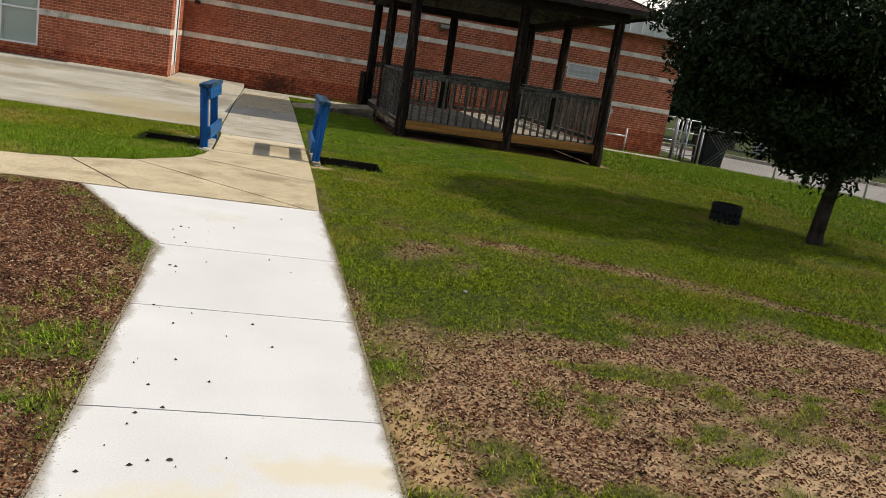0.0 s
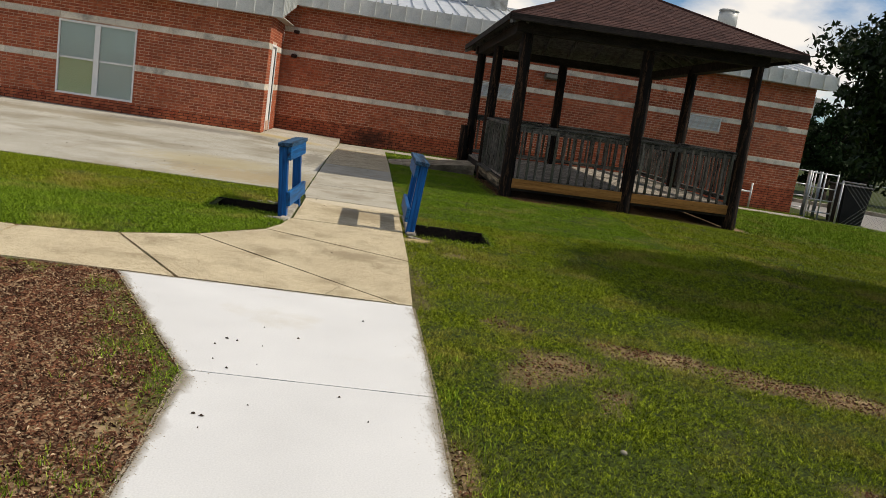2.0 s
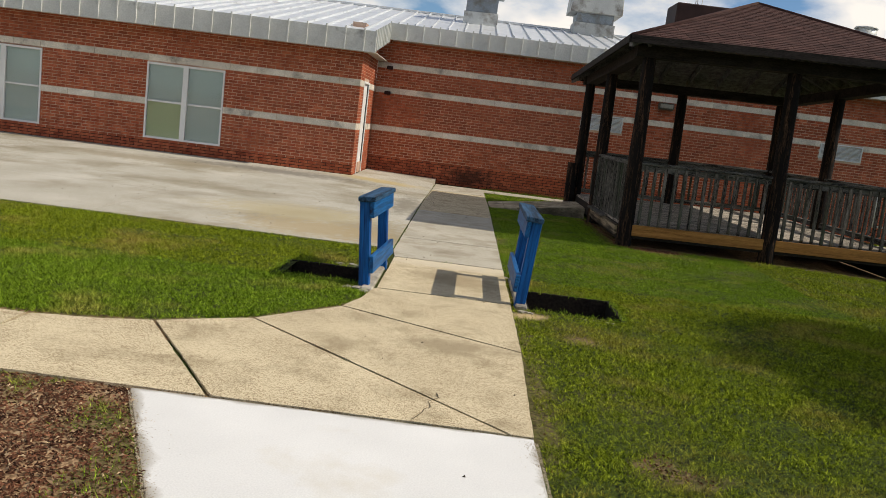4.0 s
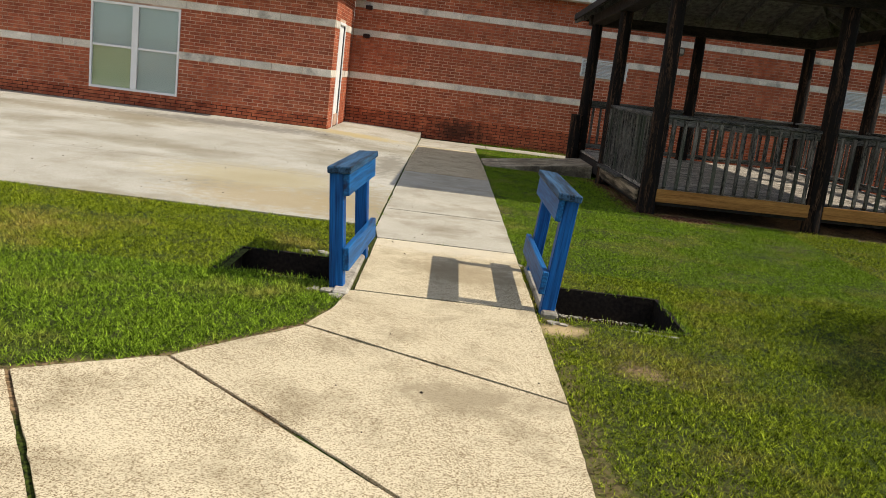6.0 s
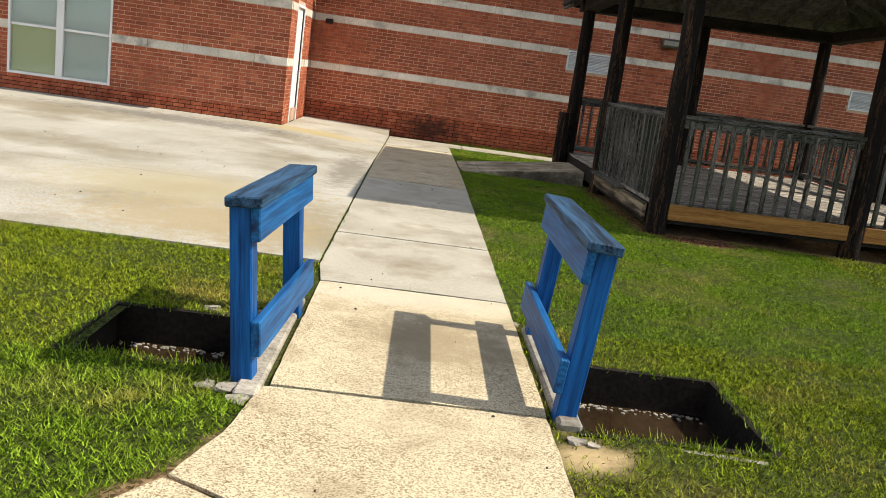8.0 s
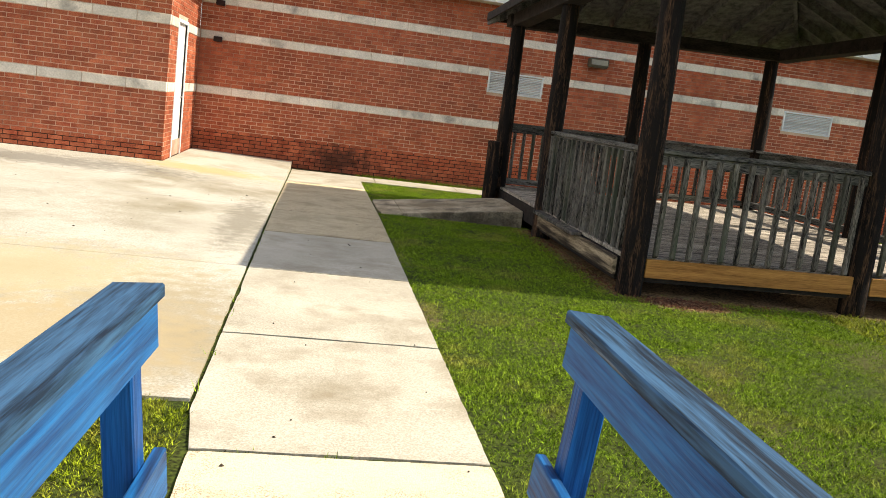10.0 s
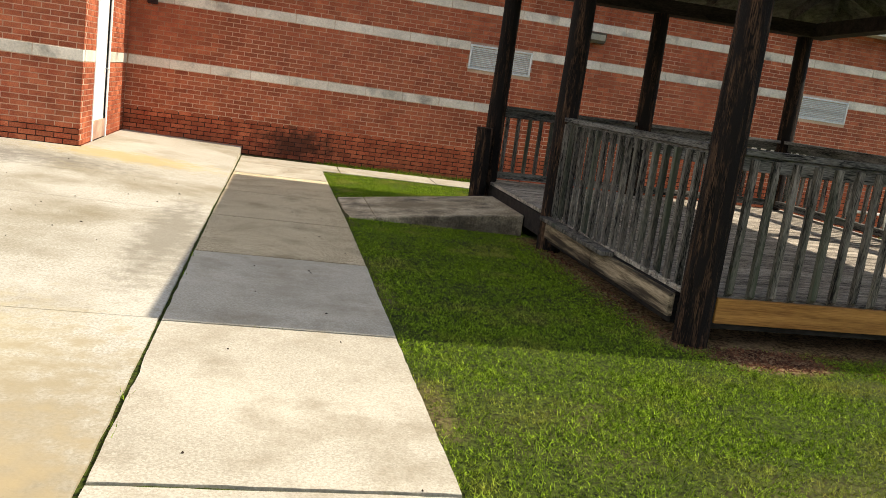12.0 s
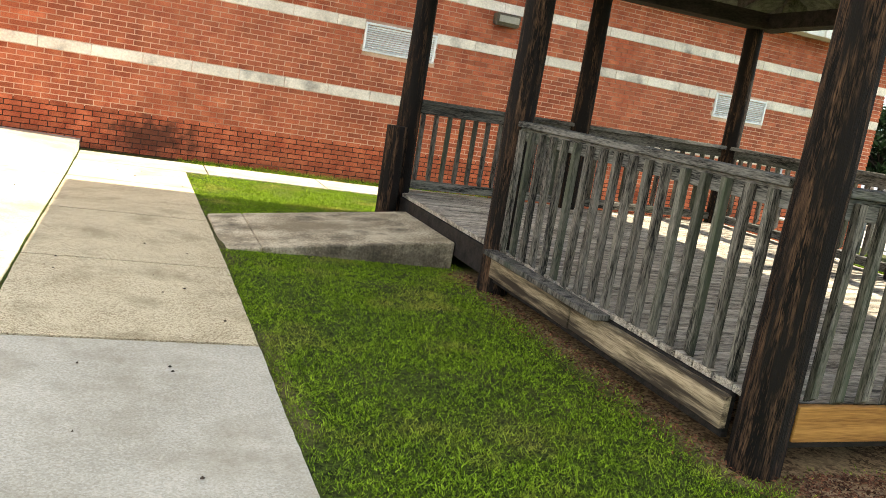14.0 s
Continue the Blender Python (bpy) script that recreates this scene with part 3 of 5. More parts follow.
# strip beside the long wall
for k in range(9):
    x0 = -0.89 + 1.5 * k
    xs = np.linspace(x0, x0 + 1.5, 4)
    slab([(x, 24.35) for x in xs] + [(x, 25.2) for x in xs[::-1]], GREY_CONC)
bm = bmesh.new()
prism(bm, [(-0.93, 11.2), (0.4, 11.2), (0.4, 25.2), (-0.93, 25.2)], -0.16, -0.03, zf=lambda x, y: land1(0, y))
prism(bm, [(-2.3, 8.22), (0.3, 8.22), (0.33, 11.2), (-0.87, 11.2), (-1.03, 10.4), (-2.3, 9.3)], -0.16, -0.028)
part("joint_filler", bm, JOINT, paving, "dark soil in the joints")

bm = bmesh.new()
cr = random.Random(5)
px, py = -0.31, 8.25
ring = []
while py < 8.72:
    ring.append((px, py, 0.0012 + 0.0022 * cr.random()))
    px, py = px + cr.uniform(-0.015, 0.035), py + cr.uniform(0.03, 0.06)
lv = [bm.verts.new((x - w, y, 0.0035)) for x, y, w in ring]
rv_ = [bm.verts.new((x + w, y, 0.0035)) for x, y, w in ring]
for q in range(len(ring) - 1):
    bm.faces.new((lv[q], rv_[q], rv_[q + 1], lv[q + 1]))
part("crack", bm, JOINT, paving, "dark crack across a tan slab")

apron = thing("concrete_apron", "wide stained concrete apron in front of the school", "paving", kind="structure")


def apron_z(x, y):
    base = 0.055 * min(max((y - 17.5) / 5.0, 0), 1)
    edge = land1(0, y) + 0.11 * float(smooth(np.float64((y - 20.5) / 5.0)))
    w = min(max((-0.9 - x) / 1.8, 0), 1)
    return edge * (1 - w) + base * w


AX = (-0.9, -4.4, -8.0, -11.6, -16.0)
AY = (13.5, 16.26, 19.4, 22.66, 25.5)
for i in range(4):
    for j in range(4):
        if j == 3 and i > 0:
            continue
        x1, x0, y0, y1 = AX[i], AX[i + 1], AY[j], AY[j + 1]
        if j == 3:
            x0 = X_SIDE + 0.01
        bm = bmesh.new()
        g = 0.003
        xs, ys = np.linspace(x0 + g, x1 - g, 9), np.linspace(y0 + g, y1 - g, 9)
        if i == 0:
            ys = np.linspace(y0 + g, y1 - g, 49)
        rows_n = len(ys) - 1
        # the edge along the path is chipped
        top = [[bm.verts.new((x - (0.006 * abs(noise.noise(Vector((y * 3, 1.0, 2.0)))) + 0.008 * abs(noise.noise(Vector((y * 14, 5.0, 2.0)))) if i == 0 and c == 8 else 0.0), y, apron_z(x, y))) for c, x in enumerate(xs)] for y in ys]
        for r in range(rows_n):
            for c in range(8):
                bm.faces.new((top[r][c], top[r][c + 1], top[r + 1][c + 1], top[r + 1][c]))
        rim = top[0] + [row[-1] for row in top[1:]] + top[-1][-2::-1] + [row[0] for row in top[-2:0:-1]]
        low = [bm.verts.new((v.co.x, v.co.y, -0.25)) for v in rim]
        for q in range(len(rim)):
            e = (q + 1) % len(rim)
            bm.faces.new((rim[q], low[q], low[e], rim[e]))
        bm.faces.new(low)
        part("slab", bm, SLAB_CONC, apron)

# ---------------------------------------------------------------- school building
BANDS_BACK = ((1.065, 1.21), (2.03, 2.175), (2.65, 2.795))
BANDS_FRONT = ((1.065, 1.21), (2.03, 2.175))
WINDOWS = ((-7.48, -5.73), (-11.6, -9.85))
WIN_Z = (0.325, 2.0)
VENTS = ((2.58, 3.65), (8.68, 9.75))
VENT_Z = (1.74, 2.14)
COURSE, UNIT, GAP = 0.0683, 0.203, 0.0115

wall_front = thing("wall_front", "red brick school wall with pale precast bands", "wall", kind="structure")
wall_back = thing("wall_back", "long red brick school wall with three pale bands", "wall", kind="structure")
wall_side = thing("wall_side", "sunlit red brick return wall with a white door", "wall", kind="structure")


def core(parent, cuts_z, spans, to_box, dark_top):
    """Mortar-faced wall core, dark where mildew has blackened the lowest joints."""
    for z0, z1, m in ((-0.6, dark_top, MORTAR_DARK), (dark_top, cuts_z[0], MORTAR), (cuts_z[0], cuts_z[1], MORTAR), (cuts_z[1], cuts_z[2], MORTAR)):
        for a, b in (spans if (z0, z1) == (cuts_z[0], cuts_z[1]) else [(spans[0][0], spans[-1][1])]):
            bm = bmesh.new()
            box(bm, *to_box(a, b, z0, z1))
            part("wall_core", bm, m, parent)


FRONT_L = -16.0
core(wall_front, (WIN_Z[0], WIN_Z[1], 2.8), [(FRONT_L, WINDOWS[1][0]), (WINDOWS[1][1], WINDOWS[0][0]), (WINDOWS[0][1], X_SIDE - 0.02)], lambda a, b, z0, z1: (a, b, Y_FRONT + 0.006, Y_FRONT + 0.3, z0, z1), 0.27)
core(wall_back, (VENT_Z[0], VENT_Z[1], 3.4), [(X_SIDE, X_END - 0.02)], lambda a, b, z0, z1: (a, b, Y_BACK + 0.006, Y_BACK + 0.3, z0, z1), 0.42)
core(wall_side, (0.3, 2.17, 3.4), [(Y_FRONT + 0.02, 23.35), (24.15, Y_BACK)], lambda a, b, z0, z1: (X_SIDE - 0.3, X_SIDE - 0.006, a, b, z0, z1), 0.06)
one("wall_core", MORTAR, wall_back, X_END - 0.3, X_END - 0.012, Y_BACK + 0.3, 36.0, -0.8, 3.4)
one("wall_core", MORTAR, wall_back, FRONT_L - 0.3, FRONT_L, Y_FRONT, 36.0, -0.6, 2.8)
one("wall_core", MORTAR, wall_back, FRONT_L, X_END, 36.0, 36.3, -0.8, 2.8)


def layout(length, z0, z1, bands, holes, offset=0.0):
    """Brick rectangles (u0, u1, z0, z1) of a running bond that keeps clear of bands and holes."""
    out = []
    edges = [z0] + [v for b in bands for v in b] + [z1]
    for a, b in zip(edges[::2], edges[1::2]):
        n = max(1, round((b - a) / COURSE))
        h = (b - a) / n
        for c in range(n):
            za, zb = a + c * h + GAP / 2, a + (c + 1) * h - GAP / 2
            clear = [(0.0, length)]
            for u0, u1, w0, w1 in holes:
                if za < w1 and zb > w0:
                    clear = [s for p, q in clear for s in ((p, min(q, u0)), (max(p, u1), q)) if s[1] - s[0] > 0.03]
            for p, q in clear:
                u = -((c % 2) * UNIT / 2) + offset
                while u < q:
                    ua, ub = max(u + GAP / 2, p + 0.002), min(u + UNIT - GAP / 2, q - 0.002)
                    if ub - ua > 0.03:
                        out.append((ua, ub, za, zb))
                    u += UNIT
    return out


FACES = np.array(((0, 1, 3, 2), (4, 6, 7, 5), (0, 4, 5, 1), (2, 3, 7, 6), (0, 2, 6, 4), (1, 5, 7, 3)))


def joined(name, rects, to_box, material, parent, depth=0.06):
    n = len(rects)
    v = np.zeros((n, 8, 3))
    rng = np.random.default_rng(4)
    for k, (u0, u1, z0, z1) in enumerate(rects):
        x0, x1, y0, y1 = to_box(u0, u1, 0.0)
        v[k] = [(x, y, z) for x in (x0, x1) for y in (y0, y1) for z in (z0, z1)]
    f = (np.arange(n)[:, None, None] * 8 + FACES[None]).reshape(-1, 4)
    ob = raw(name, v.reshape(-1, 3), f, material, parent)
    return tagged(ob, "red bricks in running bond", kind="stuff")


back_holes = [(a - X_SIDE, b - X_SIDE, *VENT_Z) for a, b in VENTS]
back_rects = layout(X_END - X_SIDE, -0.31, 3.4, BANDS_BACK, back_holes)
front_holes = [(a - FRONT_L, b - FRONT_L, *WIN_Z) for a, b in WINDOWS]
front_rects = layout(X_SIDE - FRONT_L, -0.01, 2.8, BANDS_FRONT, front_holes)
side_rects = layout(Y_BACK - Y_FRONT - 0.01, -0.01, 3.3, BANDS_FRONT, [(23.30 - Y_FRONT, 24.2 - Y_FRONT, -0.1, 2.21)], 0.05)


def near(r):
    return 0.2 < r[0] + X_SIDE < 3.4 and r[2] < 1.0 and abs(r[1] - r[0] - (UNIT - GAP)) < 1e-6


near_rects = [r for r in back_rects if near(r)][:300]
chosen = set(near_rects)
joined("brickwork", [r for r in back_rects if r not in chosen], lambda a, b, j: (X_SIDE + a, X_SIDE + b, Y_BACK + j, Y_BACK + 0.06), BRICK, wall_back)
joined("brickwork", front_rects, lambda a, b, j: (FRONT_L + a, FRONT_L + b, Y_FRONT + j, Y_FRONT + 0.06), BRICK, wall_front)
joined("brickwork", side_rects, lambda a, b, j: (X_SIDE - 0.06, X_SIDE + j, Y_FRONT + 0.062 + a if a < 0.06 else Y_FRONT + a, Y_FRONT + b), BRICK, wall_side)


def band(parent, u0, u1, z0, z1, along, plane):
    u, k = u0, 0
    while u < u1 - 0.02:
        w = min(0.61, u1 - u)
        bm = bmesh.new()
        if along == "x":
            box(bm, u + 0.003, u + w - 0.003, plane - 0.006, plane + 0.07, z0 + 0.004, z1 - 0.004, bevel=0.004)
        else:
            box(bm, plane - 0.07, plane + 0.006, u + 0.003, u + w - 0.003, z0 + 0.004, z1 - 0.004, bevel=0.004)
        part("band_stone", bm, BAND, parent)
        u += 0.61


for z0, z1 in BANDS_BACK:
    spans = [(X_SIDE + 0.02, X_END)]
    if z0 > 2.0 and z0 < 2.5:
        spans = [(X_SIDE + 0.02, VENTS[0][0]), (VENTS[0][1], VENTS[1][0]), (VENTS[1][1], X_END)]
    for a, b in spans:
        band(wall_back, a, b, z0, z1, "x", Y_BACK)
for z0, z1 in BANDS_FRONT:
    spans = [(FRONT_L, X_SIDE)]
    if z0 < 2.0:
        spans = [(FRONT_L, WINDOWS[1][0]), (WINDOWS[1][1], WINDOWS[0][0]), (WINDOWS[0][1], X_SIDE)]
    for a, b in spans:
        band(wall_front, a, b, z0, z1, "x", Y_FRONT)
for z0, z1 in BANDS_FRONT:
    for a, b in ((Y_FRONT + 0.075, 23.3), (24.2, Y_BACK - 0.015)):
        band(wall_side, a, b, z0, z1, "y", X_SIDE)


def make_window(name, x0, x1):
    w = thing(name, "white double-hung classroom window with closed blinds", "window", (x0, Y_FRONT, WIN_Z[0]), kind="structure")
    W, H = x1 - x0, WIN_Z[1] - WIN_Z[0]
    bm = bmesh.new()
    for d in ((0, W, -0.015, 0.09, 0, 0.045), (0, W, -0.015, 0.09, H - 0.045, H), (0, 0.04, -0.015, 0.09, 0.045, H - 0.045), (W - 0.04, W, -0.015, 0.09, 0.045, H - 0.045), (W / 2 - 0.06, W / 2 + 0.06, -0.018, 0.09, 0.045, H - 0.045)):
        box(bm, *d, bevel=0.004)
    part("window_frame", bm, WHITE_PAINT, w)
    for s in (0, 1):
        a, b = (0.04, W / 2 - 0.06) if s == 0 else (W / 2 + 0.06, W - 0.04)
        one("meeting_rail", WHITE_PAINT, w, a, b, 0.0, 0.06, H * 0.5 - 0.022, H * 0.5 + 0.022, bevel=0.003)
        for lo in (0, 1):
            z0, z1 = (0.045, H * 0.5 - 0.022) if lo == 0 else (H * 0.5 + 0.022, H - 0.045)
            g = one("pane", GLASS, w, a, b, 0.03, 0.036, z0, z1)
            g.visible_shadow = False
            one("blind", BLIND_GREEN if (s == 0 and lo == 0) else BLIND, w, a, b, 0.05, 0.06, z0, z1)
    return w


make_window("window_1", *WINDOWS[0])
make_window("window_2", *WINDOWS[1])

# door in the return wall
door = thing("door_1", "closed white metal door in a white frame", "door", (X_SIDE, 23.3, 0.03), kind="structure")
one("door_leaf", WHITE_PAINT, door, -0.07, -0.03, 0.05, 0.85, 0.0, 2.1, bevel=0.004)
for d in ((-0.1, 0.012, 0.0, 0.05, 0, 2.15), (-0.1, 0.012, 0.85, 0.9, 0, 2.15), (-0.1, 0.012, 0.05, 0.85, 2.1, 2.15)):
    one("door_frame", WHITE_PAINT, door, *d, bevel=0.003)
pipe("door_handle", GALV, door, [(-0.03, 0.78, 0.95), (0.02, 0.78, 0.95), (0.02, 0.7, 0.95)], 0.01)

# roof: one pitched metal plane, with a deep panelled edge
S = 0.18
Y_EAVE1, Y_EAVE2, X_EAVE1, X_EAVE2, Y_RIDGE = 22.15, 25.1, -2.45, 12.75, 30.8


def roof_z(y):
    return 3.2 + S * (y - Y_EAVE1)


roof = thing("metal_roof", "pale standing-seam metal roof of the school", "roof", kind="structure")
bm = bmesh.new()


def sheet(bm, pts, t=0.03):
    lo = [bm.verts.new((x, y, z - t)) for x, y, z in pts]
    hi = [bm.verts.new(p) for p in pts]
    bm.faces.new(hi)
    bm.faces.new(lo[::-1])
    for i in range(len(pts)):
        bm.faces.new((lo[i], lo[(i + 1) % len(pts)], hi[(i + 1) % len(pts)], hi[i]))


sheet(bm, [(FRONT_L - 0.4, Y_EAVE1, roof_z(Y_EAVE1)), (X_EAVE1, Y_EAVE1, roof_z(Y_EAVE1)), (X_EAVE1, Y_EAVE2, roof_z(Y_EAVE2)), (X_EAVE1, Y_RIDGE, roof_z(Y_RIDGE)), (FRONT_L - 0.4, Y_RIDGE, roof_z(Y_RIDGE))])
sheet(bm, [(X_EAVE1, Y_EAVE2, roof_z(Y_EAVE2)), (X_EAVE2, Y_EAVE2, roof_z(Y_EAVE2)), (X_EAVE2, Y_RIDGE, roof_z(Y_RIDGE)), (X_EAVE1, Y_RIDGE, roof_z(Y_RIDGE))])
sheet(bm, [(FRONT_L - 0.4, Y_RIDGE, roof_z(Y_RIDGE)), (X_EAVE2, Y_RIDGE, roof_z(Y_RIDGE)), (X_EAVE2, 36.6, 3.6), (FRONT_L - 0.4, 36.6, 3.6)])
part("roof_sheet", bm, METAL_ROOF, roof)
x = FRONT_L - 0.2
PITCH = 0.41
while x < X_EAVE2:
    y0 = Y_EAVE1 if x < X_EAVE1 else Y_EAVE2
    bm = bmesh.new()
    vs = box(bm, x - 0.014, x + 0.014, y0 - 0.012, Y_RIDGE, 0, 0.045)
    for v in vs:
        v.co.z += roof_z(v.co.y)
    part("seam", bm, METAL_ROOF, roof)
    x += PITCH
one("ridge_cap", METAL_ROOF, roof, FRONT_L - 0.4, X_EAVE2, Y_RIDGE - 0.15, Y_RIDGE + 0.15, roof_z(Y_RIDGE) - 0.02, roof_z(Y_RIDGE) + 0.05, bevel=0.01)


def fascia_run(x0, x1, y, zt, h):
    x = x0
    while x < x1 - 0.02:
        w = min(PITCH, x1 - x)
        bm = bmesh.new()
        box(bm, x + 0.004, x + w - 0.004, y - 0.012, y + 0.02, zt - h, zt, bevel=0.003)
        box(bm, x - 0.016, x + 0.016, y - 0.045, y - 0.0125, zt - h, zt + 0.035, bevel=0.004)
        part("fascia_panel", bm, FASCIA, roof)
        x += PITCH


fascia_run(FRONT_L - 0.2, X_EAVE1, Y_EAVE1, roof_z(Y_EAVE1), 0.45)
fascia_run(X_EAVE1 + 0.0, X_EAVE2, Y_EAVE2, roof_z(Y_EAVE2), 0.4)
y = Y_EAVE1
while y < Y_EAVE2 - 0.05:
    y2 = min(y + 0.3, Y_EAVE2)
    bm = bmesh.new()
    vs = box(bm, X_EAVE1 - 0.02, X_EAVE1 + 0.014, y + 0.003, y2 - 0.003, -0.45, 0.0)
    vs += box(bm, X_EAVE1 + 0.0145, X_EAVE1 + 0.04, y - 0.012, y + 0.012, -0.45, 0.03)
    for v in vs:
        v.co.z += roof_z(v.co.y)
    part("fascia_panel", bm, FASCIA, roof)
    y += 0.3
y = Y_EAVE2
while y < Y_RIDGE:
    bm = bmesh.new()
    vs = box(bm, X_EAVE2 - 0.02, X_EAVE2 + 0.014, y + 0.003, y + 0.39, -0.4, 0.0)
    for v in vs:
        v.co.z += roof_z(v.co.y)
    part("fascia_panel", bm, FASCIA, roof)
    y += 0.4
soffit = thing("ceiling", "painted soffit under the roof edge", "soffit", kind="structure")
one("soffit", SOFFIT, soffit, FRONT_L - 0.3, X_EAVE1 - 0.03, Y_EAVE1 + 0.03, Y_FRONT + 0.1, 2.77, 2.79)
one("soffit", SOFFIT, soffit, X_SIDE + 0.005, X_EAVE1 - 0.03, Y_FRONT + 0.105, Y_BACK - 0.02, 2.80, 2.82)
one("soffit", SOFFIT, soffit, X_EAVE1 + 0.06, X_EAVE2 - 0.03, Y_EAVE2 + 0.03, Y_BACK + 0.1, 3.34, 3.36)

# louvred vents
for x0, x1 in VENTS:
    v = thing("wall_vent", "grey louvred metal vent set in the brick wall", "vent", (x0, Y_BACK, VENT_Z[0]), group="wall vents")
    W, H = x1 - x0, VENT_Z[1] - VENT_Z[0]
    bm = bmesh.new()
    for d in ((0, W, -0.03, 0.03, 0, 0.03), (0, W, -0.03, 0.03, H - 0.03, H), (0, 0.03, -0.03, 0.03, 0.03, H - 0.03), (W - 0.03, W, -0.03, 0.03, 0.03, H - 0.03)):
        box(bm, *d, bevel=0.003)
    part("frame", bm, VENT_METAL, v)
    one("backing", HOOD, v, 0.03, W - 0.03, 0.02, 0.03, 0.03, H - 0.03)
    for k in range(11):
        bm = bmesh.new()
        box(bm, 0.031, W - 0.031, -0.022, 0.018, -0.004, 0.004, m=pose(0, 0, 0.05 + k * (H - 0.1) / 10, 38))
        part("slat", bm, VENT_METAL, v)

# wall lamp
lamp = thing("wall_lamp", "bronze wall-pack lamp on the brick wall", "lamp", (4.65, Y_BACK, 2.46))
bm = bmesh.new()
vs = box(bm, -0.19, 0.19, -0.17, 0.0, 0.0, 0.17)
for v in vs:
    if v.co.z < 0.05 and v.co.y < -0.1:
        v.co.y += 0.04
bmesh.ops.bevel(bm, geom=list(bm.edges), offset=0.015, segments=2, affect="EDGES")
part("housing", bm, mat("bronze_housing", (0.1, 0.09, 0.07), (0.18, 0.16, 0.13), 4, 40, 0.5, metal=0.3, bump=0.1), lamp)
bm = bmesh.new()
box(bm, -0.16, 0.16, -0.178, -0.172, 0.045, 0.14, bevel=0.002)
part("lens", bm, mat("lamp_lens", (0.26, 0.25, 0.2), (0.36, 0.35, 0.29), 4, 40, 0.2, bump=0.0), lamp)

# small dark flashing boxes where the walls meet
for z in (1.99, 2.62):
    fl = one("vent_hood", DARK_BOX, None, X_SIDE + 0.25, X_SIDE + 0.4, Y_BACK - 0.09, Y_BACK - 0.014, z, z + 0.09, bevel=0.01)
    tagged(fl, "small dark outlet on the brick wall", "outlet", group="wall outlets")

# rooftop gear


def hood(name, label, x, y, w, d, neck, cap_h, mat_neck, mat_cap):
    z = roof_z(y)
    h = thing(name, label, "roof vent", (x, y, z - 0.1))
    one("curb", HOOD_LIGHT, h, -w * 0.47, w * 0.47, -d * 0.47, d * 0.47, 0, 0.38, bevel=0.01)
    one("neck", mat_neck, h, -w * 0.43, w * 0.43, -d * 0.43, d * 0.43, 0.38, 0.38 + neck, bevel=0.01)
    bm = bmesh.new()
    vs = box(bm, -w * 0.6, w * 0.6, -d * 0.6, d * 0.6, 0.38 + neck, 0.38 + neck + cap_h)
    for v in vs:
        if v.co.z > 0.4 + neck:
            v.co.x *= 0.93
    bmesh.ops.bevel(bm, geom=list(bm.edges), offset=0.02, segments=1, affect="EDGES")
    cap = part("cap", bm, mat_cap, h)
    one("top_plate", mat_cap, cap, -w * 0.32, w * 0.32, -d * 0.32, d * 0.32, 0.38 + neck + cap_h, 0.38 + neck + cap_h + 0.16, bevel=0.02)
    return h


hood("roof_hood", "grey sheet-metal exhaust hood on the roof", -0.28, 28.9, 1.05, 0.9, 0.5, 0.62, HOOD, HOOD)
hood("roof_hood", "pale sheet-metal exhaust hood on the roof", 3.13, 30.2, 1.3, 1.1, 0.28, 0.95, HOOD, HOOD_LIGHT)
rv = thing("roof_turbine", "round galvanised exhaust fan on the roof", "roof vent", (10.5, 28.3, roof_z(28.3) - 0.1))
for a, b, r0, r1, nm in ((0, 0.84, 0.14, 0.14, "stem"), (0.84, 1.28, 0.3, 0.29, "drum"), (1.28, 1.33, 0.32, 0.28, "lid")):
    bm = bmesh.new()
    tube(bm, (0, 0, a), (0, 0, b), r0, r1, seg=24)
    part(nm, bm, HOOD_LIGHT, rv)
bx = one("chimney_box", DARK_BOX, None, 5.62, 7.35, 30.3, 31.6, roof_z(30.3) - 0.1, 5.95, bevel=0.03)
tagged(bx, "dark brown metal rooftop housing", "roof housing")
mast = thing("antenna_mast", "thin lattice antenna mast behind the roof", "antenna", (8.05, 38.0, 0))
for dx, dy in ((0, 0), (0.25, 0), (0.12, 0.2)):
    pipe("mast_leg", GALV, mast, [(dx, dy, 0), (dx, dy, 11)], 0.02, 6)
pts = [((k % 2) * 0.25, 0, 5 + 0.3 * k) for k in range(20)]
pipe("lacing", GALV, mast, pts, 0.012, 5)
bl = one("mast_footing", KERB, None, 7.55, 8.55, 37.5, 38.6, -0.5, 0.0)
tagged(bl, "concrete footing of the antenna mast", "footing")

ds = thing("downspout", "short grey metal downspout under the roof edge", "downspout", (X_END + 0.06, Y_BACK + 0.15, 0))
one("pipe", HOOD_LIGHT, ds, -0.035, 0.035, -0.04, 0.04, 2.55, 3.0, bevel=0.01)
one("elbow", HOOD_LIGHT, ds, -0.04, 0.2, -0.05, 0.05, 3.0, 3.12, bevel=0.01)

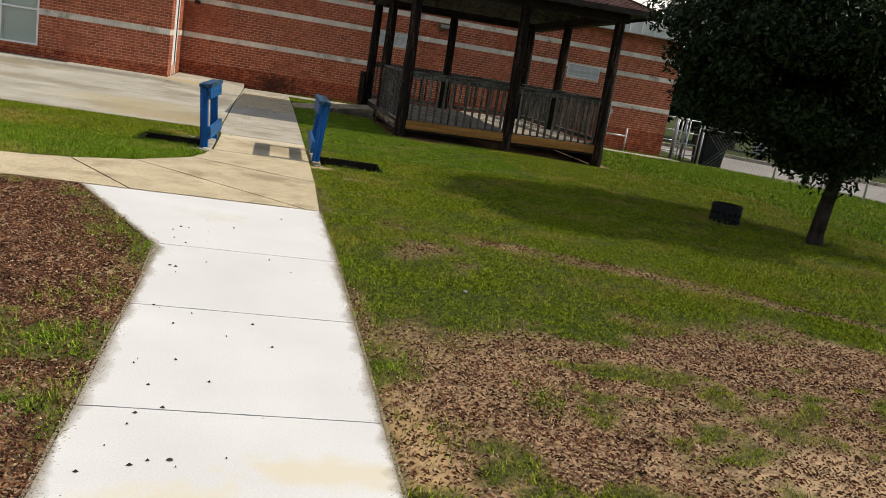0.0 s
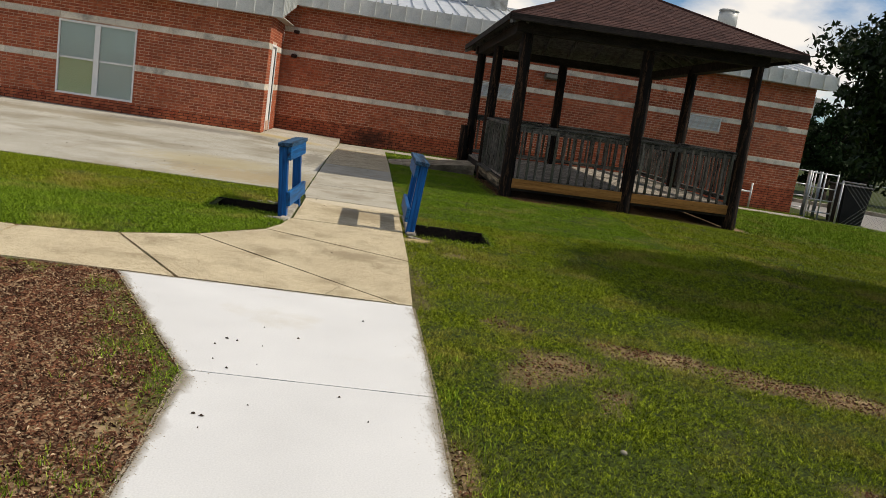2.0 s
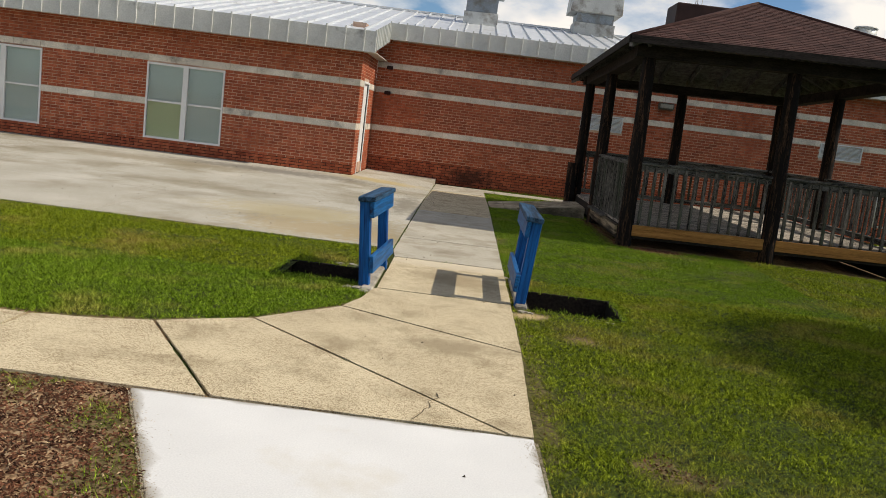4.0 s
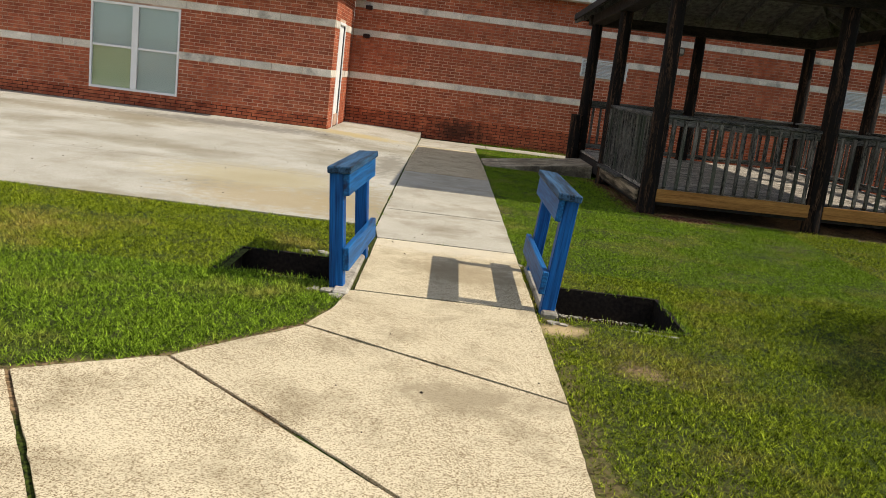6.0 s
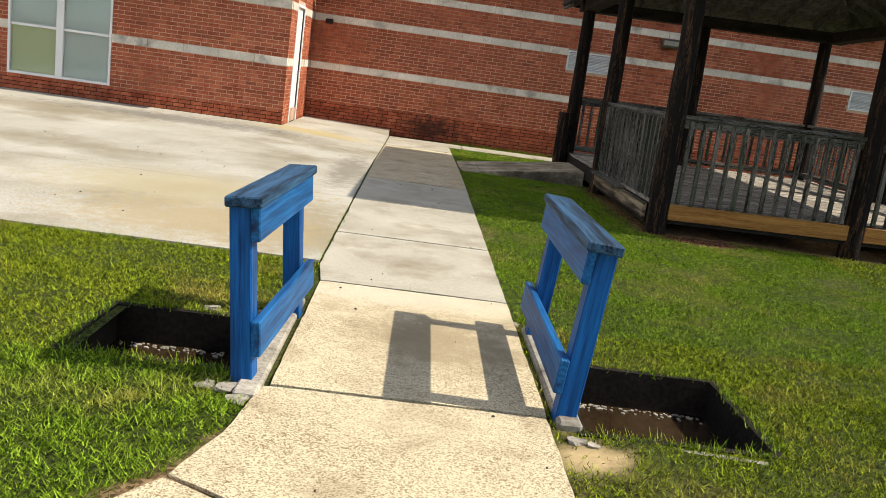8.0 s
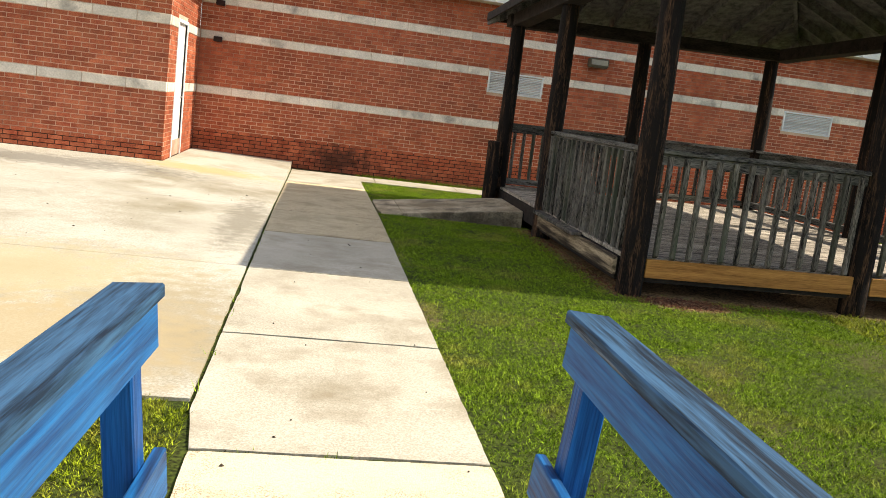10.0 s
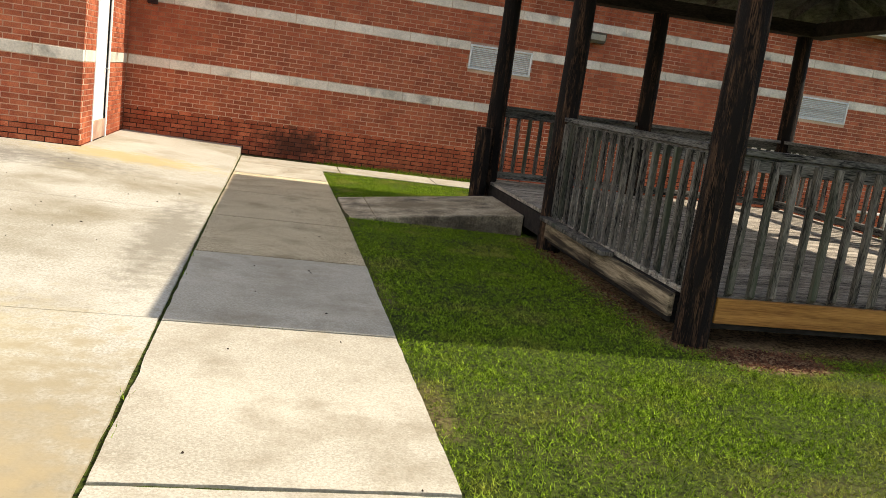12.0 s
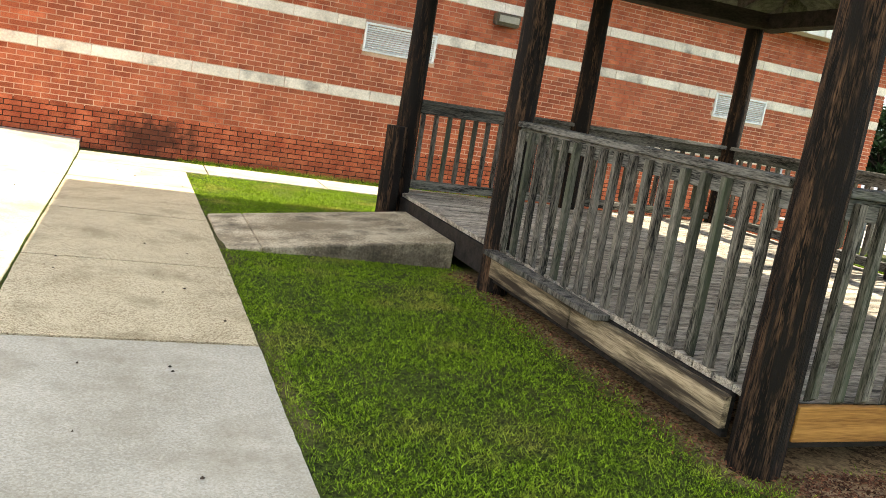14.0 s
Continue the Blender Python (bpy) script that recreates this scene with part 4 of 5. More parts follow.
# gas pipes by the wall
gas = thing("gas_pipes", "galvanised gas riser pipes at the brick wall", "pipes", (10.3, Y_BACK - 0.12, land1(10.5, Y_BACK) - 0.03))
pipe("riser", HOOD_LIGHT, gas, [(0, 0, 0.5), (0, 0, 1.4)], 0.03)
pipe("riser", HOOD_LIGHT, gas, [(0.72, 0, 0), (0.72, 0, 0.75)], 0.03)
pipe("cross_pipe", HOOD_LIGHT, gas, [(0.0, 0, 0.5), (0.72, 0, 0.5)], 0.028)
bm = bmesh.new()
tube(bm, (0, -0.05, 1.2), (0, 0.08, 1.2), 0.09, seg=16)
part("regulator", bm, HOOD_LIGHT, gas)

# ---------------------------------------------------------------- gazebo
DECK, RAIL_TOP = 0.33, 1.26


def header_z(y):
    return 2.76 - 0.14 * (y - 16.6) / 5.3


POSTS = {"p1": (2.31, 16.62), "p2": (4.45, 16.62), "p3": (6.42, 16.62), "ml": (2.27, 19.4), "mr": (6.34, 19.4), "p0": (2.22, 21.8), "b1": (4.18, 21.9), "b2": (6.3, 22.0)}
gaz = thing("gazebo", "dark weathered wooden gazebo with railings and shingled hip roof", "gazebo")
# the whole gazebo has settled towards the path
gaz.matrix_basis = pose(2.3, 0, 0, 0, -0.8, 0) @ pose(-2.3, 0, 0)
for k, (nm, (px, py)) in enumerate(POSTS.items()):
    bm = bmesh.new()
    seg, rows = 14, 14
    z0 = land1(px, py) - 0.15
    rings = []
    for r in range(rows + 1):
        f = r / rows
        rad = 0.118 - 0.02 * f
        ring = []
        for s in range(seg):
            a = s * math.tau / seg
            q = rad * (1 + 0.07 * noise.noise((math.cos(a) * 2 + k * 9, math.sin(a) * 2, f * 5)))
            ring.append(bm.verts.new((q * math.cos(a) + 0.012 * math.sin(f * 3 + k), q * math.sin(a), z0 + f * (header_z(py) + 0.08 - z0))))
        rings.append(ring)
    for r in range(rows):
        for s in range(seg):
            bm.faces.new((rings[r][s], rings[r][(s + 1) % seg], rings[r + 1][(s + 1) % seg], rings[r + 1][s])).smooth = True
    bm.faces.new(rings[-1])
    bm.faces.new(rings[0][::-1])
    part("post", bm, POST_WOOD, gaz, "round weathered timber pole", at=pose(px, py, 0))
bm = bmesh.new()
rr = [[bm.verts.new((0.1 * math.cos(s * math.tau / 12) * (1 + 0.06 * noise.noise((s, f, 3))), 0.1 * math.sin(s * math.tau / 12), f)) for s in range(12)] for f in (-0.2, 0.3, 0.94, 0.98)]
for a, b in zip(rr, rr[1:]):
    for s in range(12):
        bm.faces.new((a[s], a[(s + 1) % 12], b[(s + 1) % 12], b[s])).smooth = True
bm.faces.new(rr[-1])
stub = part("short_post", bm, POST_WOOD, gaz, "cut-off timber pole beside the entrance", at=pose(2.05, 21.6, 0))

# deck
gx0, gx1, gy0, gy1 = 2.25, 6.42, 16.6, 22.0
y = gy0 + 0.02
while y < gy1:
    one("deck_board", DECK_WOOD, gaz, gx0 - 0.02, gx1 + 0.02, y, min(y + 0.134, gy1 + 0.02), DECK - 0.036, DECK + 0.002 * math.sin(y * 9), bevel=0.003)
    y += 0.142
for yy in np.arange(gy0 + 0.5, gy1, 0.6):
    one("joist", DARK_WOOD, gaz, gx0 + 0.05, gx1 - 0.05, yy, yy + 0.04, DECK - 0.2, DECK - 0.037)
one("rim_joist", DARK_WOOD, gaz, gx0 + 0.14, gx1, gy0 - 0.03, gy0 + 0.012, 0.11, DECK - 0.04)
for a, b in ((2.4, 4.36), (4.54, 6.31)):
    one("skirt_board", YELLOW_WOOD, gaz, a, b, gy0 - 0.075, gy0 - 0.036, 0.155, 0.318, bevel=0.004, label="fresh yellow pine skirt board")
one("skirt_board", RIM_WOOD, gaz, gx0 - 0.078, gx0 - 0.038, 16.72, 18.1, 0.13, 0.285, bevel=0.004, label="split pale skirt board")
one("skirt_board", RIM_WOOD, gaz, gx0 - 0.076, gx0 - 0.037, 18.12, 19.3, 0.12, 0.27, bevel=0.004, label="rotting stained skirt board")
one("ledge_board", OLD_WOOD, gaz, gx0 - 0.15, gx0 - 0.0355, 17.75, 19.3, 0.2885, 0.322, bevel=0.004)
one("rim_joist", DARK_WOOD, gaz, gx0 - 0.035, gx0, gy0 + 0.14, gy1, 0.08, DECK - 0.04)
one("rim_joist", DARK_WOOD, gaz, gx1, gx1 + 0.035, gy0, gy1, -0.1, DECK - 0.04)
one("rim_joist", DARK_WOOD, gaz, gx0, gx1, gy1, gy1 + 0.035, -0.1, DECK - 0.04)


def railing(a, b, side, boxed=False):
    """Top rail, cap, bottom rail and balusters between two posts; side is the outward normal."""
    a, b = Vector((*a, 0)), Vector((*b, 0))
    d = (b - a).normalized()
    L = (b - a).length - 0.2
    m = Matrix.Translation(a + d * 0.1) @ Matrix(((d.x, -d.y, 0, 0), (d.y, d.x, 0, 0), (0, 0, 1, 0), (0, 0, 0, 1)))
    s = 1 if Vector((-d.y, d.x)).dot(Vector(side)) > 0 else -1

    def bx(nm, mt, x0, x1, y0, y1, z0, z1):
        y0, y1 = sorted((y0 * s, y1 * s))
        return one(nm, mt, gaz, x0, x1, y0, y1, z0, z1, bevel=0.004, at=m)
    bx("rail_cap", OLD_BOARD, 0, L, -0.07, 0.07, RAIL_TOP - 0.04, RAIL_TOP)
    bx("top_rail", OLD_BOARD, 0, L, 0.0, 0.04, RAIL_TOP - 0.135, RAIL_TOP - 0.042)
    if boxed:
        bx("bottom_rail", OLD_BOARD, 0, L, -0.02, 0.09, DECK + 0.04, DECK + 0.12)
    n = max(3, round(L / 0.148))
    for k in range(n):
        u = (k + 0.5) * L / n
        bm = bmesh.new()
        lean = random.uniform(-0.008, 0.008)
        vs = box(bm, u - 0.02, u + 0.02, *sorted((0.042 * s, 0.08 * s)), (DECK + 0.122 if boxed else DECK - 0.015 + random.uniform(-0.015, 0.015)), RAIL_TOP - 0.06)
        for v in vs:
            v.co.x += lean * (v.co.z - 0.8)
            if v.co.z < 0.5 and abs(v.co.y) > 0.06:
                v.co.z += 0.03
        part("baluster", bm, OLD_WOOD, gaz, at=m)


P = POSTS
railing(P["p1"], P["p2"], (0, -1))
railing(P["p2"], P["p3"], (0, -1))
railing(P["p1"], P["ml"], (-1, 0))
railing(P["p0"], P["b1"], (0, 1), True)
railing(P["b1"], P["b2"], (0, 1), True)
railing(P["p3"], P["mr"], (1, 0), True)
railing(P["mr"], P["b2"], (1, 0), True)

# beams and roof
for nm, x0, x1, y0, y1, lo, hi in (("beam", 2.1, 6.55, 16.5, 16.72, 0, 0.17), ("beam", 2.1, 6.55, 21.8, 22.03, 0, 0.17), ("beam", 2.14, 2.36, 16.721, 21.799, 0, 0.17), ("beam", 6.28, 6.5, 16.721, 21.799, 0, 0.17)):
    bm = bmesh.new()
    for v in box(bm, x0, x1, y0, y1, lo, hi, bevel=0.006):
        v.co.z += header_z(v.co.y)
    part(nm, bm, DARK_WOOD, gaz)
EX0, EX1, EY0, EY1, EZ = 1.92, 7.0, 16.1, 22.5, 2.94
APEX = Vector((4.47, 18.9, 4.08))
CORN = [Vector((EX0, EY0, EZ + 0.05)), Vector((EX1, EY0, EZ + 0.06)), Vector((EX1, EY1, EZ - 0.09)), Vector((EX0, EY1, EZ - 0.13))]
for i in range(4):
    a, b = CORN[i], CORN[(i + 1) % 4]
    d = (b - a).normalized()
    o = Vector((d.y, -d.x, 0))
    bm = bmesh.new()
    sheet(bm, [a, b, APEX], 0.03)
    groof = part("roof_panel", bm, UNDER_WOOD, gaz)
    bm = bmesh.new()
    vs = [bm.verts.new(p + Vector((0, 0, z)) + o * w) for p in (a, b) for w in (0.0, 0.03) for z in (-0.09, 0.015)]
    for f in FACES:
        bm.faces.new([vs[q] for q in f])
    part("eave_board", bm, DARK_WOOD, gaz, "dark eave board")
    # jack rafters square to the eave
    foot = a + d * (APEX - a).dot(d)
    up = APEX - foot
    L, fa = (b - a).length, (foot - a).length
    k = 0.3
    while k < L - 0.2:
        s = min(k / fa, (L - k) / (L - fa)) * 0.97
        p, q = a + d * k + up * min(0.1, 0.5 * s), a + d * k + up * s
        bm = bmesh.new()
        w = d * 0.02
        vs = [bm.verts.new(c + e * w + Vector((0, 0, z))) for c in (p, q) for e in (-1, 1) for z in (-0.17, -0.032)]
        for f in FACES:
            bm.faces.new([vs[g] for g in f])
        part("rafter", bm, UNDER_WOOD, gaz)
        k += 0.6
    bm = bmesh.new()
    w = (APEX - a).cross(Vector((0, 0, 1))).normalized() * 0.025
    vs = [bm.verts.new(c + e * w + Vector((0, 0, z))) for c in (a, APEX) for e in (-1, 1) for z in (-0.145, -0.034)]
    for f in FACES:
        bm.faces.new([vs[g] for g in f])
    part("hip_rafter", bm, UNDER_WOOD, gaz)
    # shingles, course by course
    nrm = (b - a).cross(APEX - a).normalized()
    foot = a + d * (APEX - a).dot(d)
    up = APEX - foot
    slope, us = up.length, up.normalized()
    L, fa = (b - a).length, (foot - a).length
    n = int(slope / 0.1)
    V, F = [], []
    rng = random.Random(i)
    for c in range(n):
        s0, s1 = c / n, min(1.0, (c + 1.15) / n)
        u = fa * s0 - 0.3 * rng.random()
        while u < L - (L - fa) * s0:
            u1 = u + 0.3
            lo0, lo1 = max(u + 0.004, fa * s0), min(u1 - 0.004, L - (L - fa) * s0)
            hi0, hi1 = max(u + 0.004, fa * s1), min(u1 - 0.004, L - (L - fa) * s1)
            u = u1
            if lo1 - lo0 < 0.02:
                continue
            if hi1 < hi0:
                hi0 = hi1 = min(max(hi0, lo0), lo1)
            t = 0.009 + rng.random() * 0.003
            lo, hi = s0 * slope - (0.02 if c == 0 else 0), s1 * slope
            base = len(V)
            for uu, ss, hh in ((lo0, lo, 0.003), (lo1, lo, 0.003), (hi1, hi, 0.001), (hi0, hi, 0.001), (lo0, lo, t), (lo1, lo, t), (hi1, hi, 0.004), (hi0, hi, 0.004)):
                V.append(a + d * uu + us * ss + nrm * hh)
            F += [[base + q for q in f] for f in ((4, 5, 6, 7), (0, 1, 5, 4), (1, 2, 6, 5), (3, 0, 4, 7))]
    sh = raw("shingles", np.array([tuple(v) for v in V]), np.array(F), SHINGLE, groof)
    tagged(sh, "brown asphalt shingles in courses", kind="stuff")
    bm = bmesh.new()
    tube(bm, a + Vector((0, 0, 0.005)), APEX + Vector((0, 0, 0.005)), 0.035, seg=6)
    part("hip_cap", bm, SHINGLE, groof)

# concrete ramp to the gazebo
bm = bmesh.new()
for x0, x1, z0, z1 in ((0.37, 0.66, 0.0, 0.035), (0.665, 2.2, 0.036, 0.22)):
    vs = box(bm, x0, x1, 20.08, 21.42, -0.15, 0.0)
    for v in vs:
        top_z = (z0 if v.co.x < (x0 + x1) / 2 else z1) - 0.03
        v.co.z = top_z if v.co.z > -0.1 else -0.2
bmesh.ops.bevel(bm, geom=list(bm.edges), offset=0.008, segments=1, affect="EDGES")
rmp = part("ramp", bm, RAMP_CONC, None)
tagged(rmp, "low stained concrete ramp to the gazebo deck", "ramp", kind="structure")

# ---------------------------------------------------------------- blue guard rails


def guard(name, x, y0, y1, inner, lean, turn):
    """inner: +1 if the footpath lies towards +x."""
    g = thing(name, "blue painted timber guard rail with worn top board", "guard rail", (x, y0, 0), turn, group="guard rails")
    L = y1 - y0
    for yy in (0.02, L - 0.13):
        bm = bmesh.new()
        vs = box(bm, -0.045 - inner * 0.025, 0.045 - inner * 0.025, yy, yy + 0.095, -0.2, 0.74, bevel=0.005)
        part("post", bm, BLUE, g, at=pose(0, 0, 0, 0, lean, 0))
    lo, hi = sorted((inner * 0.021, inner * 0.061))
    one("side_board", BLUE_BOARD, g, lo, hi, 0.0, L, 0.6, 0.74, bevel=0.005, at=pose(0, 0, 0, 0, lean, 0))
    one("lower_board", BLUE_BOARD, g, lo, hi, 0.0, L + 0.06, 0.12, 0.27, bevel=0.005, at=pose(0, 0, 0, 0, lean, 0))
    one("top_board", BLUE_TOP, g, -0.075, 0.075, -0.03, L + 0.03, 0.741, 0.785, bevel=0.006, label="worn blue-grey top board", at=pose(0, 0, 0, 0, lean, 0))
    return g


guard("guard_rail", -0.925, 11.25, 12.36, 1, -5.0, -3.2)
guard("guard_rail", 0.392, 11.25, 12.47, -1, 4.0, -0.5)

# culvert openings beside the path
for (x0, x1, y0, y1), lab in zip(PITS, ("open culvert with dark standing water", "open culvert with muddy water")):
    c = thing("culvert", lab, "culvert", (x0, y0, 0), kind="structure")
    W, D = x1 - x0, y1 - y0
    bm = bmesh.new()
    for dd in ((-0.04, 0, -0.04, D + 0.04, -0.6, -0.008), (W, W + 0.04, -0.04, D + 0.04, -0.6, -0.008), (0, W, -0.04, 0, -0.6, -0.008), (0, W, D, D + 0.04, -0.6, -0.008), (-0.04, W + 0.04, -0.04, D + 0.04, -0.66, -0.601)):
        box(bm, *dd)
    part("pit_wall", bm, PIT, c)
    one("water", WATER, c, 0.001, W - 0.001, 0.001, D - 0.001, -0.55, -0.2)
    # gravel washed up along the far side
    bm = bmesh.new()
    grit = random.Random(int(W * 100))
    for _ in range(90):
        px, py, pr = grit.uniform(0.03, W - 0.03), D - 0.02 - abs(grit.gauss(0, 0.03)), grit.uniform(0.004, 0.011)
        vs = bmesh.ops.create_icosphere(bm, subdivisions=1, radius=pr)["verts"]
        bmesh.ops.scale(bm, vec=(grit.uniform(0.8, 1.5), 1.0, 0.6), verts=vs)
        bmesh.ops.translate(bm, vec=(px, py, -0.197), verts=vs)
    part("gravel", bm, KERB, c, "pale gravel along the waterline")
one("kerb", KERB, None, 0.375, 0.48, 11.2, 12.5, -0.1, 0.02, bevel=0.012)
tagged(bpy.data.objects["kerb"], "short concrete kerb at the culvert", "kerb", kind="structure")
k2 = one("kerb", KERB, None, -0.96, -0.86, 11.15, 12.55, -0.1, 0.015, bevel=0.012)
tagged(k2, "short concrete kerb at the culvert", "kerb", kind="structure")
bm = bmesh.new()
prism(bm, [(0.46, 11.16), (1.24, 11.09), (1.25, 11.13), (0.47, 11.2)], -0.1, -0.012, bevel=0.01)
k3 = part("kerb", bm, KERB, None)
tagged(k3, "broken concrete edge of the culvert", "kerb", kind="structure")

# ---------------------------------------------------------------- trees


def make_tree(name, label, x, y, z, lean, trunk_r, fork, centre, radii, leaves, leaf_mat, leaf_size, seed, clumps=60):
    rng = random.Random(seed)
    t = thing(name, label, "tree", (x, y, z))
    bm = bmesh.new()
    pts = [Vector((lean[0] * f * f, lean[1] * f * f, -0.2 + (fork + 0.2) * f)) for f in (0, 0.25, 0.5, 0.75, 1)]
    for i, (a, b) in enumerate(zip(pts, pts[1:])):
        tube(bm, a, b, trunk_r * (1.25 - 0.25 * min(i, 2) / 2) if i == 0 else trunk_r * (1.0 - 0.06 * i), trunk_r * (0.97 - 0.06 * i), seg=12)
    top = pts[-1]
    c = Vector(centre)
    spots = []
    for k in range(clumps):
        while True:
            v = Vector((rng.uniform(-1, 1), rng.uniform(-1, 1), rng.uniform(-1, 1)))
            if 0.25 < v.length < 1:
                break
        v = Vector((v.x * radii[0], v.y * radii[1], v.z * radii[2]))
        spots.append(c + v * (0.85 + 0.2 * rng.random()))
    for s in spots[:18]:
        mid = top.lerp(s, 0.5) + Vector((0, 0, -0.15))
        tube(bm, top - Vector((0, 0, rng.random() * 0.3)), mid, trunk_r * 0.4, trunk_r * 0.22, seg=6)
        tube(bm, mid, s, trunk_r * 0.22, trunk_r * 0.06, seg=5)
    part("trunk", bm, BARK, t)
    nrng = np.random.default_rng(seed)
    per = leaves // clumps
    V, F = [], []
    for s in spots:
        r = nrng.uniform(0.26, 0.44) * min(radii) * 0.62
        off = nrng.normal(0, 1, (per, 3))
        off /= np.maximum(np.linalg.norm(off, axis=1, keepdims=True), 1e-6)
        off *= (nrng.random((per, 1)) ** 0.5) * r * np.array((1.25, 1.25, 0.8))
        V.append(np.array(tuple(s)) + off)
    ctr = np.concatenate(V)
    n = len(ctr)
    d1 = nrng.normal(0, 1, (n, 3))
    d1 /= np.linalg.norm(d1, axis=1, keepdims=True)
    d2 = np.cross(d1, nrng.normal(0, 1, (n, 3)))
    d2 /= np.maximum(np.linalg.norm(d2, axis=1, keepdims=True), 1e-6)
    ls = leaf_size * nrng.uniform(0.6, 1.3, (n, 1))
    verts = np.stack((ctr - d1 * ls, ctr + d2 * ls * 0.42, ctr + d1 * ls, ctr - d2 * ls * 0.42), 1).reshape(-1, 3)
    crown = raw("crown", verts, np.arange(n * 4).reshape(-1, 4), leaf_mat, t)
    tagged(crown, kind="stuff")
    return t


make_tree("tree", "small dark broadleaf tree casting deep shade on the lawn", 7.09, 10.35, land1(7.1, 10.35) - 0.03, (0.18, 0.0), 0.105, 1.4, (0.1, 0.0, 2.62), (2.75, 2.05, 1.6), 165000, LEAF, 0.043, 3, 290)
far_rng = random.Random(77)
for k in range(24):
    tx, ty, h = 20.0 + 1.7 * k + far_rng.uniform(-0.5, 0.5), 43 + far_rng.uniform(-3, 3) - 0.2 * k, far_rng.uniform(4.6, 7.0)
    make_tree("tree", "tall dark pine beyond the car park", tx, ty, -0.6, (0.2, 0), 0.18, h * 0.45, (0, 0, h * 0.52), (1.7, 1.7, h * 0.45), 5000, LEAF_FAR, 0.14, 11 + k, 60)

make_tree("tree", "tall tree rising behind the school roof", 15.5, 45.0, -0.6, (0.2, 0), 0.2, 4.5, (0, 0, 6.4), (1.05, 1.05, 2.0), 7000, LEAF_FAR, 0.16, 71, 60)

# ---------------------------------------------------------------- lawn clutter and the far side
tub = thing("fire_ring", "rusty perforated metal ring standing on the lawn", "fire ring", (6.17, 11.1, land1(6.2, 11.1) - 0.04))
bm = bmesh.new()
seg = 32
for r in range(6):
    for s in range(seg):
        if (r in (1, 2, 3, 4)) and s % 2 == 0 and r % 2 == 1:
            continue
        a0, a1 = s * math.tau / seg, (s + 1) * math.tau / seg
        z0, z1 = r * 0.065, r * 0.065 + 0.065
        bm.faces.new([bm.verts.new((0.21 * math.cos(a), 0.21 * math.sin(a), z * 0.75)) for a, z in ((a0, z0), (a1, z0), (a1, z1), (a0, z1))])
bmesh.ops.remove_doubles(bm, verts=bm.verts, dist=1e-4)
bmesh.ops.solidify(bm, geom=list(bm.faces), thickness=0.01)
part("shell", bm, BLACK, tub)

gate = thing("pipe_enclosure", "grey pipe railing enclosure beside the school", "railing", (12.55, 25.0, land1(12.6, 25) - 0.05))
for dx, dy in ((0, 0), (0.4, 0), (0.78, 0), (0, 1.2), (0.78, 1.2)):
    pipe("upright", GALV, gate, [(dx, dy, 0), (dx, dy, 1.4)], 0.022)
for z in (0.25, 0.6, 0.95, 1.36):
    pipe("bar", GALV, gate, [(0, 0, z), (0.78, 0, z)], 0.018)
    pipe("bar", GALV, gate, [(0, 1.2, z), (0.78, 1.2, z)], 0.018)
for dx in (0.25, 0.6):
    bm = bmesh.new()
    tube(bm, (dx, 0.6, 0), (dx, 0.6, 1.4), 0.05, seg=12)
    b = part("bollard", bm, HOOD, gate)
bin_ = thing("waste_container", "black plastic waste container by the enclosure", "waste bin", (13.9, 25.2, land1(13.9, 25.2) - 0.04))
bm = bmesh.new()
vs = box(bm, -0.45, 0.45, -0.4, 0.4, 0, 1.1)
for v in vs:
    if v.co.z < 0.5:
        v.co.x *= 0.82
        v.co.y *= 0.82
bmesh.ops.bevel(bm, geom=list(bm.edges), offset=0.04, segments=2, affect="EDGES")
part("body", bm, BLACK, bin_)
bm = bmesh.new()
box(bm, -0.48, 0.48, -0.44, 0.44, 1.1, 1.16, bevel=0.02)
part("lid", bm, BLACK, bin_)

road_pts = [(11.8, 26.5), (15.9, 20.0), (22.0, 13.6), (60.0, -12.0), (75.0, 5.0), (40.0, 20.5), (22.5, 27.6), (15.5, 33.0)]
bm = bmesh.new()
prism(bm, road_pts, -0.7, -0.33)
road = part("road", bm, ROAD, None)
tagged(road, "pale worn asphalt drive beyond the fence", "road", kind="structure")
bm = bmesh.new()
for a, b in zip(road_pts[4:], road_pts[5:]):
    a, b = Vector((*a, 0)), Vector((*b, 0))
    d = (b - a).normalized()
    o = Vector((d.y, -d.x, 0)) * 0.15
    vs = [bm.verts.new(p + s + Vector((0, 0, z))) for p in (a, b) for s in (-o, o) for z in (-0.6, -0.2)]
    for f in FACES:
        bm.faces.new([vs[q] for q in f])
kr = part("road_kerb", bm, KERB, None)
tagged(kr, "pale concrete kerb along the drive", "kerb", kind="structure")

